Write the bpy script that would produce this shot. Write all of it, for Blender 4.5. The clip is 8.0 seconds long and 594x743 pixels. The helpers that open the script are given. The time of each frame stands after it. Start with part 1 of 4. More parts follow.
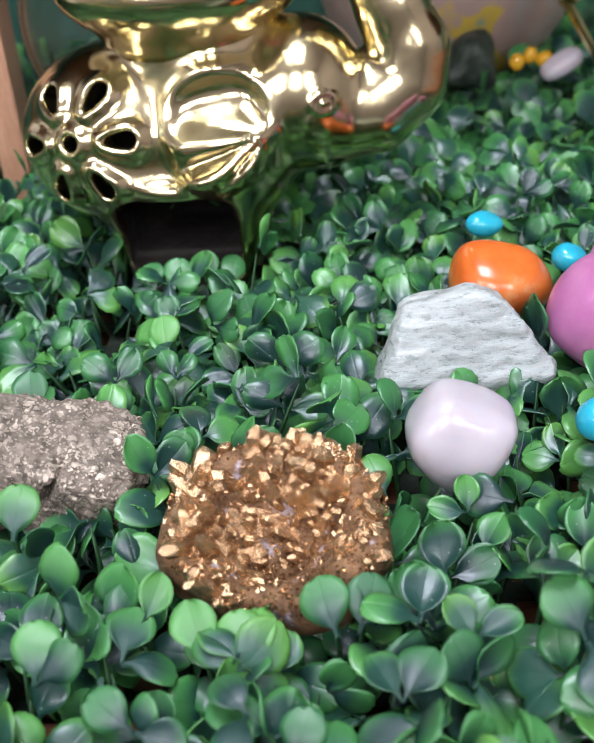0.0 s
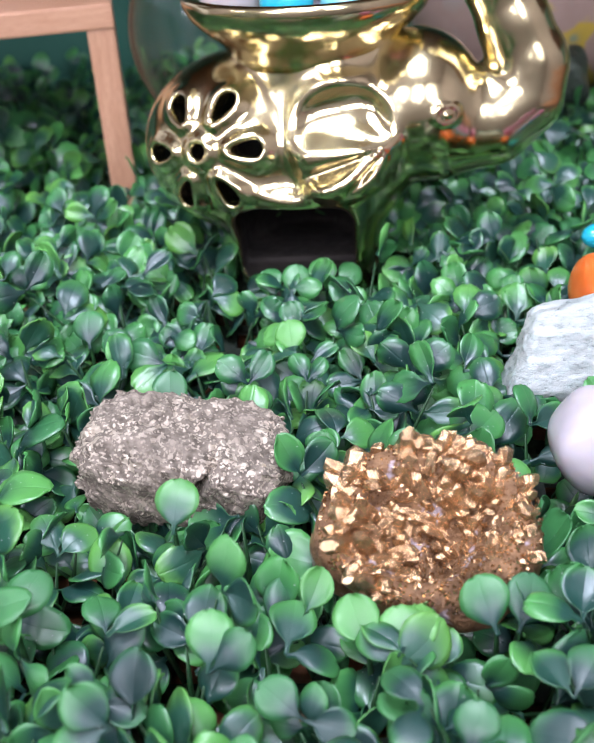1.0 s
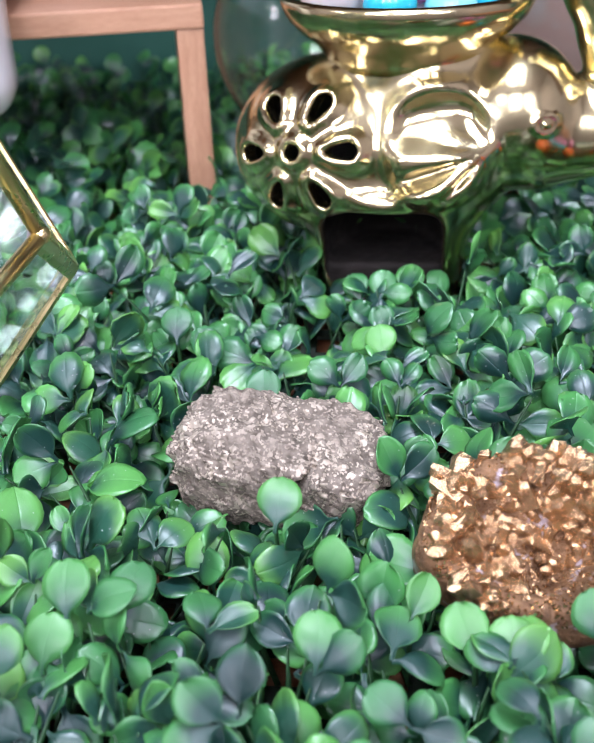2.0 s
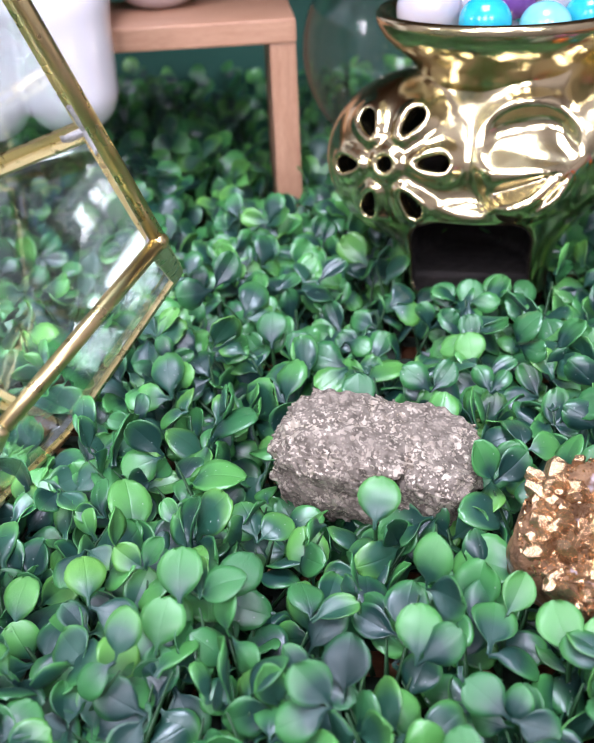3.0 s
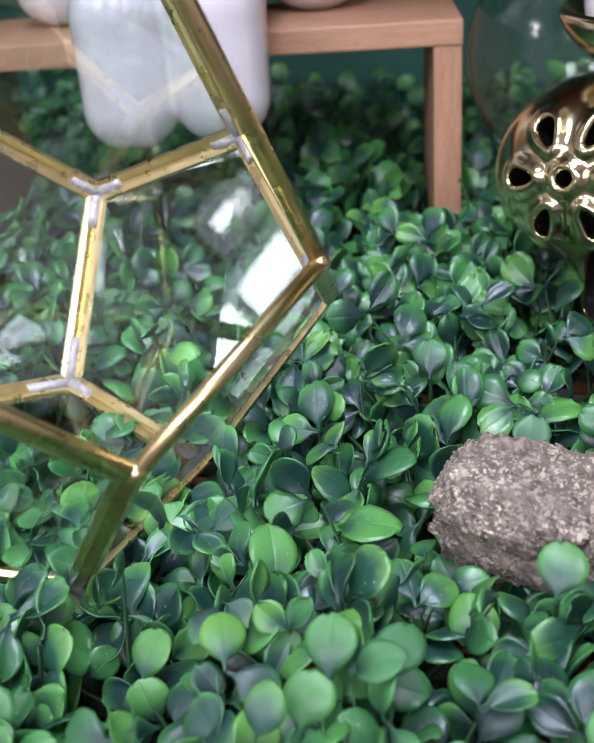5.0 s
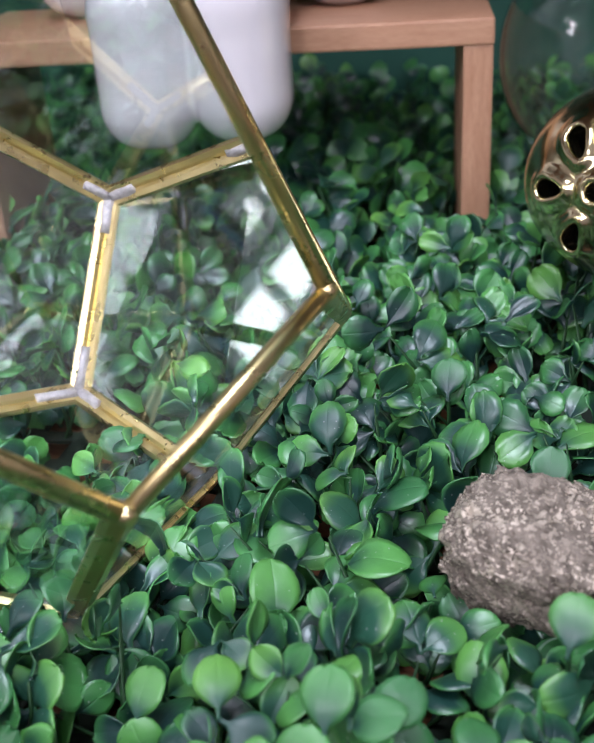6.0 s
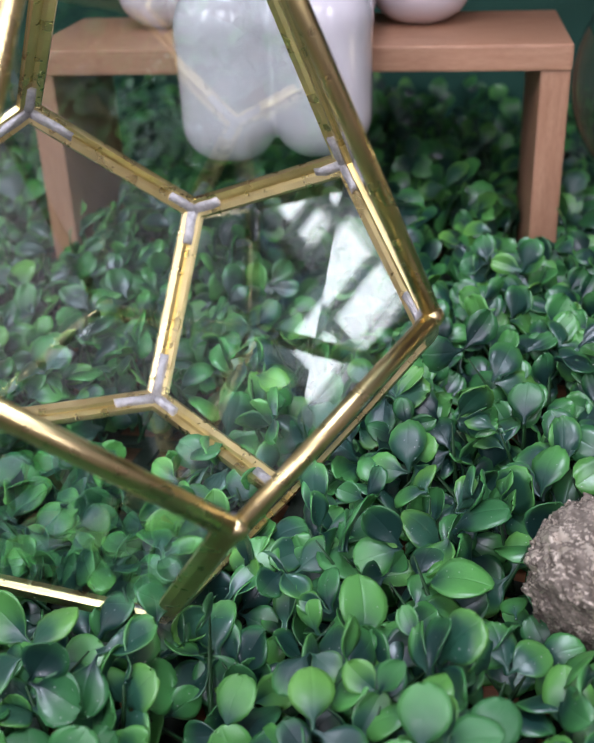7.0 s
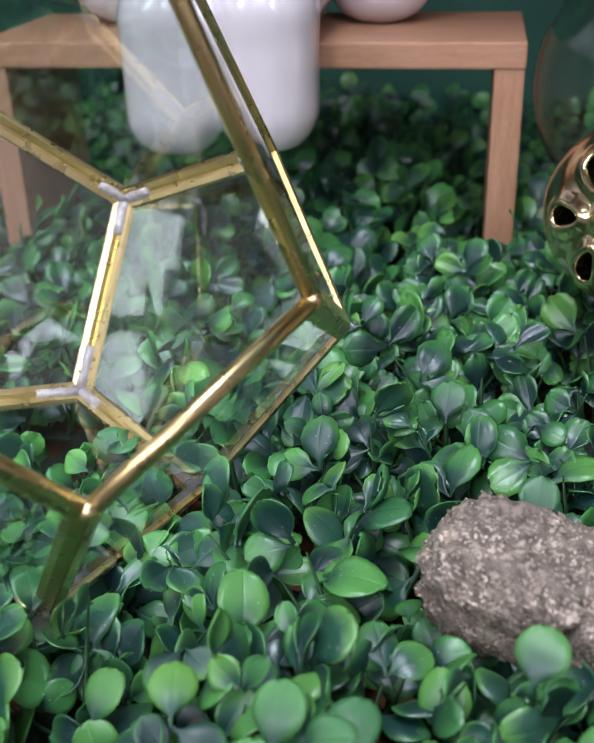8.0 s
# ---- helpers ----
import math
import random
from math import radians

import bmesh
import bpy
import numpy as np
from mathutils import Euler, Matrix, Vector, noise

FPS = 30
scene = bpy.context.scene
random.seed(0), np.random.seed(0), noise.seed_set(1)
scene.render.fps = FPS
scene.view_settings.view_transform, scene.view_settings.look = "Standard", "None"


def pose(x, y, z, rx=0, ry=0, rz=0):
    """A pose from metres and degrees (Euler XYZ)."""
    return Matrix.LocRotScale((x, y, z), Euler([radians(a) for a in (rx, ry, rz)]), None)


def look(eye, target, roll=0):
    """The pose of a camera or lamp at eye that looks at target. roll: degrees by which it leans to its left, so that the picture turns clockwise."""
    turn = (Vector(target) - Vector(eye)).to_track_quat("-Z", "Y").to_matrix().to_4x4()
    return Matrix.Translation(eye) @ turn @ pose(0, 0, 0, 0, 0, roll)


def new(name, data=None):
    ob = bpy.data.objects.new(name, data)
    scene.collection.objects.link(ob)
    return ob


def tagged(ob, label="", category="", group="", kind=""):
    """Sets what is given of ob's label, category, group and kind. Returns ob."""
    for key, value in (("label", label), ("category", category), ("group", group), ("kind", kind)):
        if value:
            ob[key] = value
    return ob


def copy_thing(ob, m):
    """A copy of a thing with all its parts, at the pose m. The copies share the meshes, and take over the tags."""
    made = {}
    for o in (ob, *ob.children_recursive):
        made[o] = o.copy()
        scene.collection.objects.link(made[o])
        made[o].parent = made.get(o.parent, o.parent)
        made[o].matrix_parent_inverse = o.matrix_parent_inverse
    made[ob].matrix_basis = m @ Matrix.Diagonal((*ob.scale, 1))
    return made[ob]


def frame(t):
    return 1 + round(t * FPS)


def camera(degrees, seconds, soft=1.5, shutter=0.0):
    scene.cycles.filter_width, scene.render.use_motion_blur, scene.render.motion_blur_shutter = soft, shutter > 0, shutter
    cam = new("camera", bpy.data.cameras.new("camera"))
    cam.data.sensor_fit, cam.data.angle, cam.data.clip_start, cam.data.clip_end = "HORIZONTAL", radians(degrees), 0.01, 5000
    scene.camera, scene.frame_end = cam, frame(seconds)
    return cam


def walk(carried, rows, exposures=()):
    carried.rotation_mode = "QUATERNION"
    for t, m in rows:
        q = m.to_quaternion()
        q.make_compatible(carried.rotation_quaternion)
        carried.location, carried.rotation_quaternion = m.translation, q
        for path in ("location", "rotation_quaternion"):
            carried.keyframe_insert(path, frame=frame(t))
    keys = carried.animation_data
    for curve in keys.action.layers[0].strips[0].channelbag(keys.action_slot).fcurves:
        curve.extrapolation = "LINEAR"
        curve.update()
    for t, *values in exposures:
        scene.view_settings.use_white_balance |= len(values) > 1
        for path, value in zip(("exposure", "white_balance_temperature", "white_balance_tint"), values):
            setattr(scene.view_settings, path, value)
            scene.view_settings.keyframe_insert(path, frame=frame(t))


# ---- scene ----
cam = camera(32.9, 8.0)
cam.data.dof.use_dof, cam.data.dof.focus_distance, cam.data.dof.aperture_fstop = True, 0.280, 22.0
PATH = [
    (0, (0.018, 0.001, 0.192), (-0.073, 1.718, -0.83), -4.3),
    (0.5, (-0.005, -0.007, 0.196), (-0.136, 1.716, -0.813), -4.0),
    (1, (-0.012, -0.007, 0.195), (-0.163, 1.72, -0.801), -4.1),
    (1.2, (-0.015, -0.006, 0.193), (-0.173, 1.722, -0.801), -4.0),
    (2.3, (-0.039, -0.009, 0.191), (-0.264, 1.729, -0.773), -2.0),
    (2.5, (-0.042, -0.012, 0.192), (-0.288, 1.722, -0.774), -2.2),
    (3, (-0.042, -0.019, 0.196), (-0.361, 1.711, -0.755), -3.0),
    (3.5, (-0.056, -0.022, 0.199), (-0.451, 1.704, -0.732), -3.1),
    (4, (-0.062, -0.019, 0.202), (-0.502, 1.705, -0.712), -3.6),
    (4.5, (-0.055, -0.003, 0.191), (-0.544, 1.709, -0.719), -4.2),
    (4.7, (-0.059, 0.003, 0.188), (-0.577, 1.706, -0.724), -4.2),
    (5.8, (-0.054, 0.021, 0.191), (-0.681, 1.665, -0.759), -4.6),
    (6, (-0.056, 0.025, 0.193), (-0.677, 1.669, -0.76), -4.2),
    (6.5, (-0.066, 0.018, 0.199), (-0.677, 1.67, -0.75), -2.7),
    (7, (-0.072, 0.016, 0.2), (-0.731, 1.65, -0.746), -2.4),
    (7.5, (-0.07, 0.014, 0.2), (-0.755, 1.639, -0.744), -2.1),
    (8, (-0.044, 0.031, 0.189), (-0.751, 1.664, -0.725), -1.7),
]
walk(cam, [(t, look(eye, target, roll)) for t, eye, target, roll in PATH],
     exposures=[(0, -0.30, 6700, 19), (0.5, -0.20, 6550, 21), (1, -0.01, 6350, 23), (2.5, 0.04, 6300, 24), (3.5, -0.06, 6250, 26), (4, -0.40, 6350, 25), (4.5, -0.44, 6350, 25), (6, -0.58, 6450, 23), (7, -0.78, 6450, 24), (7.5, -0.90, 6450, 24), (8, -0.74, 6500, 22)])

# ---- light ----
scene.view_settings.exposure = 0.0
world = bpy.data.worlds.new("world")
scene.world = world
world.use_nodes = True
wn = world.node_tree
sky = wn.nodes.new("ShaderNodeTexSky")
sky.sky_type, sky.sun_disc = "NISHITA", False
sky.sun_elevation, sky.sun_rotation = radians(48), radians(200)
wn.links.new(sky.outputs[0], wn.nodes["Background"].inputs[0])
wn.nodes["Background"].inputs[1].default_value = 0.10
sun = new("sun", bpy.data.lights.new("sun", "SUN"))
sun.data.energy, sun.data.angle, sun.data.color = 1.0, radians(12), (1, 0.96, 0.9)
sun.matrix_basis = look((-0.4, -1.5, 2.2), (0, 0.3, 0))


def window_light(name, x, y, z, w, h, target, watts, colour=(0.93, 0.97, 1.0)):
    """Daylight that enters by a window's opening."""
    la = new(name, bpy.data.lights.new(name, "AREA"))
    la.data.shape, la.data.size, la.data.size_y, la.data.energy, la.data.color = "RECTANGLE", w, h, watts, colour
    la.matrix_basis = look((x, y, z), target)
    return la


# front window: three panes of daylight, behind the camera
for i, x in enumerate((-1.0, 0.0, 1.0)):
    window_light("window_daylight", x, -1.55, 1.30, 0.50, 0.90, (x, 0, 1.30 - 0.35), 34, (0.90, 0.93, 1.0))
window_light("skylight_daylight", 0.0, -0.20, 2.15, 0.80, 0.90, (0.0, -0.20, 0), 66, (0.82, 0.91, 1.0))
# the side windows, on the west: bright sky above a transom, a dimmer yard below it, and a narrow second opening
window_light("window_daylight", -1.86, -0.65, 1.05, 0.26, 0.22, (0, -0.65, 1.05), 5.5, (0.95, 0.97, 1.0))
window_light("window_daylight", -1.86, -0.65, 0.82, 0.26, 0.20, (0, -0.65, 0.82), 2.2, (0.95, 0.97, 1.0))
window_light("window_daylight", -1.86, -0.36, 1.03, 0.12, 0.18, (0, -0.36, 1.03), 1.8, (0.95, 0.97, 1.0))


# ---- materials ----
class Mat:
    """A small builder of node materials."""

    def __init__(self, name):
        self.m = bpy.data.materials.new(name)
        self.m.use_nodes = True
        self.t = self.m.node_tree
        self.b = self.t.nodes["Principled BSDF"]
        self.co = self.t.nodes.new("ShaderNodeTexCoord")

    def put(self, sock, v):
        if hasattr(v, "is_linked"):
            self.t.links.new(v, sock)
        else:
            sock.default_value = v

    def node(self, kind, out=0, **ins):
        n = self.t.nodes.new(kind)
        for k, v in ins.items():
            key = int(k[1:]) if k[0] == "i" and k[1:].isdigit() else k.replace("_", " ")
            self.put(n.inputs[key], v)
        return n.outputs[out]

    def noise(self, scale, detail=4.0, rough=0.55, vec=None, out=0):
        return self.node("ShaderNodeTexNoise", out, Vector=vec or self.co.outputs["Object"], Scale=scale, Detail=detail, Roughness=rough)

    def voronoi(self, scale, out=0, vec=None, feature="F1"):
        n = self.t.nodes.new("ShaderNodeTexVoronoi")
        n.feature = feature
        self.put(n.inputs["Vector"], vec or self.co.outputs["Object"])
        n.inputs["Scale"].default_value = scale
        return n.outputs[out]

    def stretch(self, sx, sy, sz, vec=None):
        n = self.t.nodes.new("ShaderNodeMapping")
        self.put(n.inputs["Vector"], vec or self.co.outputs["Object"])
        n.inputs["Scale"].default_value = (sx, sy, sz)
        return n.outputs[0]

    def ramp(self, fac, stops):
        n = self.t.nodes.new("ShaderNodeValToRGB")
        el = n.color_ramp.elements
        while len(el) < len(stops):
            el.new(0.5)
        for e, (p, c) in zip(el, stops):
            e.position, e.color = p, (*c, 1) if len(c) == 3 else c
        self.put(n.inputs[0], fac)
        return n.outputs[0]

    def math(self, op, a, b=0.0, clamp=False):
        n = self.t.nodes.new("ShaderNodeMath")
        n.operation, n.use_clamp = op, clamp
        self.put(n.inputs[0], a)
        self.put(n.inputs[1], b)
        return n.outputs[0]

    def mix(self, fac, a, b, blend="MIX"):
        n = self.t.nodes.new("ShaderNodeMix")
        n.data_type, n.blend_type = "RGBA", blend
        self.put(n.inputs[0], fac)
        self.put(n.inputs[6], (*a, 1) if isinstance(a, tuple) and len(a) == 3 else a)
        self.put(n.inputs[7], (*b, 1) if isinstance(b, tuple) and len(b) == 3 else b)
        return n.outputs[2]

    def bump(self, height, strength, dist):
        n = self.t.nodes.new("ShaderNodeBump")
        n.inputs["Strength"].default_value, n.inputs["Distance"].default_value = strength, dist
        self.put(n.inputs["Height"], height)
        self.put(self.b.inputs["Normal"], n.outputs[0])

    def set(self, **kw):
        for k, v in kw.items():
            if isinstance(v, tuple) and len(v) == 3 and k in ("Base_Color", "Specular_Tint", "Coat_Tint", "Emission_Color"):
                v = (*v, 1)
            self.put(self.b.inputs[k.replace("_", " ")], v)
        return self


def grey3(v):
    return (v, v, v)


def mat_leaf():
    k = Mat("boxwood_leaf_plastic")
    uv = k.t.nodes.new("ShaderNodeUVMap")
    uv.uv_map = "leaf"
    sep = k.node("ShaderNodeSeparateXYZ", 0, Vector=uv.outputs[0])
    sx = sep
    sy = sep.node.outputs[1]
    isl = k.t.nodes.new("ShaderNodeNewGeometry").outputs["Random Per Island"]
    obr = k.t.nodes.new("ShaderNodeObjectInfo").outputs["Random"]
    rnd = k.math("FRACT", k.math("ADD", isl, obr))
    rnd2 = k.math("FRACT", k.math("MULTIPLY", rnd, 17.3))
    rnd3 = k.math("FRACT", k.math("MULTIPLY", rnd, 41.7))
    edge = k.math("MULTIPLY", k.math("ABSOLUTE", k.math("SUBTRACT", sy, 0.5)), 2.0)
    # a dark blue-green heart that ends in a soft arc; brighter rim and tip, more of it on some leaves
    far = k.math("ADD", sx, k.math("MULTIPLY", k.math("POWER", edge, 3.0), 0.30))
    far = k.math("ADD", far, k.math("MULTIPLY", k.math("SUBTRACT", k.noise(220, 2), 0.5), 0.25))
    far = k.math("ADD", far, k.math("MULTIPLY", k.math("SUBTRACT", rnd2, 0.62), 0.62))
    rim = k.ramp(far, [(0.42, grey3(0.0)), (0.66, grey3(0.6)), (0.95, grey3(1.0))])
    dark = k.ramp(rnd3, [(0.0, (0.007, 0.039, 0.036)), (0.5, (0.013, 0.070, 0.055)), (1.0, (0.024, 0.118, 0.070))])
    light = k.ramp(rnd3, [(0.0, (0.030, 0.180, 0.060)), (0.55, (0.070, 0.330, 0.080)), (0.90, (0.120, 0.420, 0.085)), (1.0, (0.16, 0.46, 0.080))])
    # a thin pale margin
    margin = k.ramp(k.math("MAXIMUM", edge, sx), [(0.88, grey3(0.0)), (0.98, grey3(0.40))])
    dust = k.ramp(k.voronoi(430), [(0.06, grey3(0.8)), (0.095, grey3(0.0))])
    col = k.mix(margin, k.mix(rim, dark, light), light)
    k.set(Base_Color=k.mix(dust, col, (0.6, 0.64, 0.64)), Roughness=k.ramp(k.noise(420, 3), [(0.3, grey3(0.32)), (0.7, grey3(0.46))]),
          Specular_IOR_Level=0.92, Specular_Tint=(0.88, 0.95, 1.0, 1), Coat_Weight=0.40, Coat_Roughness=0.28)
    # thin plastic lets some light through
    thin = k.t.nodes.new("ShaderNodeBsdfTranslucent")
    k.put(thin.inputs["Color"], k.mix(0.5, col, light))
    both = k.t.nodes.new("ShaderNodeMixShader")
    both.inputs[0].default_value = 0.22
    k.t.links.new(k.b.outputs[0], both.inputs[1])
    k.t.links.new(thin.outputs[0], both.inputs[2])
    k.t.links.new(both.outputs[0], k.t.nodes["Material Output"].inputs["Surface"])
    rib = k.math("POWER", k.math("SUBTRACT", 1.0, edge, True), 14.0)
    k.bump(k.math("ADD", k.math("MULTIPLY", rib, -0.6), k.math("MULTIPLY", k.noise(900, 3), 0.25)), 0.5, 0.0004)
    return k.m


def mat_simple(name, c1, c2, scale, rough, bump=0.0, dist=0.001, metal=0.0, detail=5.0, **kw):
    k = Mat(name)
    n = k.noise(scale, detail)
    k.set(Base_Color=k.ramp(n, [(0.3, c1), (0.7, c2)]), Metallic=metal,
          Roughness=k.ramp(k.noise(scale * 2.7, 3), [(0.3, grey3(rough * 0.8)), (0.7, grey3(min(1, rough * 1.2)))]), **kw)
    if bump:
        k.bump(k.noise(scale * 4, 4), bump, dist)
    return k.m


def mat_gold():
    k = Mat("gold_lustre_glaze")
    n = k.noise(35, 3)
    k.set(Base_Color=k.ramp(n, [(0.35, (0.68, 0.59, 0.35)), (0.65, (0.78, 0.69, 0.43))]), Metallic=1.0,
          Roughness=k.ramp(k.noise(90, 3), [(0.35, grey3(0.15)), (0.75, grey3(0.24))]))
    k.bump(k.noise(160, 2), 0.10, 0.0012)
    return k.m


def mat_wood(name, c1, c2, c3, axis=(6, 60, 60), rough=0.55):
    k = Mat(name)
    v = k.stretch(*axis)
    n1 = k.noise(6, 6, 0.6, v)
    n2 = k.noise(38, 3, 0.6, v)
    col = k.mix(k.ramp(n2, [(0.45, grey3(0.0)), (0.72, grey3(0.55))]), k.ramp(n1, [(0.3, c1), (0.7, c2)]), c3)
    k.set(Base_Color=col, Roughness=rough)
    k.bump(n2, 0.25, 0.0004)
    return k.m


def mat_pyrite():
    k = Mat("pyrite_grains")
    col = k.t.nodes.new("ShaderNodeTexVoronoi")
    k.put(col.inputs["Vector"], k.co.outputs["Object"])
    col.inputs["Scale"].default_value = 1600
    cell = k.node("ShaderNodeSeparateColor", 0, Color=col.outputs["Color"])
    big = k.node("ShaderNodeSeparateColor", 0, Color=k.voronoi(620, 1))
    fleck = k.math("GREATER_THAN", cell, 0.74)
    fleck = k.math("MAXIMUM", fleck, k.math("GREATER_THAN", big, 0.86))
    patch = k.noise(70, 3)
    fleck = k.math("MULTIPLY", fleck, k.ramp(patch, [(0.36, grey3(0.25)), (0.55, grey3(1.0))]))
    dull = k.ramp(k.noise(330, 5), [(0.3, (0.095, 0.078, 0.062)), (0.7, (0.31, 0.262, 0.215))])
    k.set(Base_Color=k.mix(fleck, dull, (0.58, 0.50, 0.41)), Metallic=k.math("MULTIPLY", fleck, 0.6),
          Roughness=k.mix(fleck, grey3(0.9), grey3(0.46)), Specular_IOR_Level=0.25)
    k.bump(k.math("ADD", cell, k.math("MULTIPLY", k.noise(900, 4), 0.8)), 1.0, 0.0006)
    return k.m


def mat_druse_rock():
    k = Mat("rusty_druse_rock")
    col = k.ramp(k.noise(190, 5), [(0.3, (0.085, 0.042, 0.02)), (0.7, (0.36, 0.20, 0.10))])
    col = k.mix(k.ramp(k.noise(150, 3), [(0.60, grey3(0.0)), (0.68, grey3(0.8))]), col, (0.55, 0.50, 0.58))
    k.set(Base_Color=col, Metallic=0.35, Roughness=0.5)
    k.bump(k.noise(1100, 4), 1.0, 0.0009)
    return k.m


def mat_glass(name, tint=(1, 1, 1), rough=0.0, ior=1.45):
    k = Mat(name)
    k.set(Base_Color=tint, Roughness=rough, IOR=ior, Transmission_Weight=1.0)
    return k.m


def mat_stone(name, c1, c2, scale, rough, sss=0.0, trans=0.0, radius=(0.01, 0.006, 0.004), coat=0.3, vein=None):
    k = Mat(name)
    n = k.noise(scale, 4)
    col = k.ramp(n, [(0.3, c1), (0.72, c2)])
    if vein:
        col = k.mix(k.ramp(k.noise(scale * 0.6, 6, 0.7), [(0.56, grey3(0)), (0.66, grey3(0.8))]), col, vein)
    k.set(Base_Color=col, Roughness=rough, Subsurface_Weight=sss, Subsurface_Radius=radius, Subsurface_Scale=1.0, Transmission_Weight=trans,
          Coat_Weight=coat, Coat_Roughness=0.08)
    k.bump(k.noise(scale * 5, 3), 0.06, 0.0006)
    return k.m


LEAF = mat_leaf()
# stem and backing colours set dark, which paints in the shade of the gaps
STEM = mat_simple("green_plastic_stem", (0.010, 0.045, 0.015), (0.02, 0.085, 0.026), 300, 0.5)
BACKING = mat_simple("dark_green_mat_backing", (0.004, 0.010, 0.006), (0.010, 0.020, 0.010), 120, 0.7, 0.3)
GOLD = mat_gold()
BURNER_INSIDE = mat_simple("near_black_clay_inside", (0.008, 0.007, 0.006), (0.030, 0.024, 0.021), 90, 0.75, 0.3)
BRASS = mat_simple("brass_channel", (0.68, 0.54, 0.25), (0.80, 0.66, 0.35), 60, 0.30, 0.0, 0.0006, 1.0)
SOLDER = mat_simple("tin_solder", (0.36, 0.35, 0.36), (0.56, 0.54, 0.56), 500, 0.5, 0.8, 0.0006, 0.9)
PANE = mat_glass("clear_pane_glass", (0.80, 0.88, 0.85), ior=1.98)
BASE_PANE = mat_glass("clear_base_glass", (0.80, 0.88, 0.85), ior=1.42)
BLOWN = mat_glass("blown_glass", (0.95, 1.0, 0.985))
CERAMIC = mat_simple("white_glazed_ceramic", (0.65, 0.62, 0.655), (0.71, 0.68, 0.715), 25, 0.16, 0.05, 0.001, Coat_Weight=0.5, Coat_Roughness=0.06)
BENCH_WOOD = mat_wood("oiled_pale_wood", (0.46, 0.24, 0.14), (0.56, 0.32, 0.20), (0.36, 0.165, 0.09), (7, 70, 70))
LEG_WOOD = mat_wood("oiled_pale_wood_upright", (0.46, 0.24, 0.14), (0.56, 0.32, 0.20), (0.36, 0.165, 0.09), (70, 70, 7))
TABLE_WOOD = mat_wood("red_brown_table_wood", (0.20, 0.075, 0.035), (0.30, 0.12, 0.055), (0.10, 0.035, 0.018), (3, 22, 22))
WALL_GREEN = mat_simple("dark_teal_green_wall_paint", (0.008, 0.075, 0.052), (0.012, 0.095, 0.066), 5, 0.6, 0.2, 0.001)
PLASTER = mat_simple("dusky_mauve_plaster", (0.31, 0.26, 0.26), (0.38, 0.325, 0.32), 3, 0.85, 0.2, 0.002)
FLOOR = mat_simple("brown_floor_tiles", (0.24, 0.18, 0.14), (0.33, 0.255, 0.20), 6, 0.6, 0.2, 0.002)
WHITE_PAINT = mat_simple("white_window_paint", (0.72, 0.72, 0.70), (0.8, 0.8, 0.78), 12, 0.5)
PYRITE = mat_pyrite()
QUARTZ_GOLD = mat_simple("gold_coated_crystal", (0.29, 0.165, 0.08), (0.78, 0.56, 0.34), 200, 0.21, 0.3, 0.0004, 0.9)
DRUSE_ROCK = mat_druse_rock()
WHITE_Q = mat_stone("milky_white_quartz", (0.46, 0.43, 0.47), (0.56, 0.53, 0.57), 50, 0.24, 0.35)
ORANGE = mat_stone("orange_carnelian", (0.62, 0.12, 0.018), (0.76, 0.21, 0.045), 60, 0.24, 0.3, 0, (0.012, 0.004, 0.001), 0.35, (0.74, 0.36, 0.16))
PINK = mat_stone("orchid_pink_stone", (0.46, 0.14, 0.34), (0.60, 0.25, 0.47), 70, 0.3, 0.2, 0, (0.006, 0.003, 0.005), 0.2)
TURQ = mat_stone("turquoise_stone", (0.0, 0.36, 0.52), (0.02, 0.48, 0.62), 120, 0.2, 0.1, 0, (0.002, 0.004, 0.006), 0.4)
PURPLE = mat_stone("purple_amethyst", (0.16, 0.05, 0.26), (0.26, 0.10, 0.38), 60, 0.2, 0.1, 0, (0.004, 0.002, 0.005), 0.4)
AQUA = mat_stone("pale_aqua_stone", (0.16, 0.52, 0.60), (0.26, 0.62, 0.68), 90, 0.2, 0.3, 0, (0.002, 0.004, 0.006), 0.4)


# ---- builders ----
def mesh_of(name, verts, faces, smooth=True):
    me = bpy.data.meshes.new(name)
    me.from_pydata([tuple(v) for v in verts], [], [tuple(f) for f in faces])
    if smooth:
        me.polygons.foreach_set("use_smooth", [True] * len(me.polygons))
    me.update()
    return me


def link(name, me, material, parent=None, label="", m=None):
    ob = new(name, me)
    if material is not None and not me.materials:
        me.materials.append(material)
    if parent is not None:
        ob.parent = parent
    if m is not None:
        ob.matrix_basis = m
    return tagged(ob, label)


def part(name, bm, material, parent=None, label="", smooth=False, m=None):
    """Links a bmesh as one mesh object under a thing or under a part."""
    me = bpy.data.meshes.new(name)
    bmesh.ops.recalc_face_normals(bm, faces=bm.faces)
    bm.to_mesh(me)
    bm.free()
    if smooth:
        me.polygons.foreach_set("use_smooth", [True] * len(me.polygons))
    return link(name, me, material, parent, label, m)


def empty(name, m, label, category, group="", kind=""):
    ob = new(name)
    ob.empty_display_size = 0.01
    ob.matrix_basis = m
    return tagged(ob, label, category, group, kind)


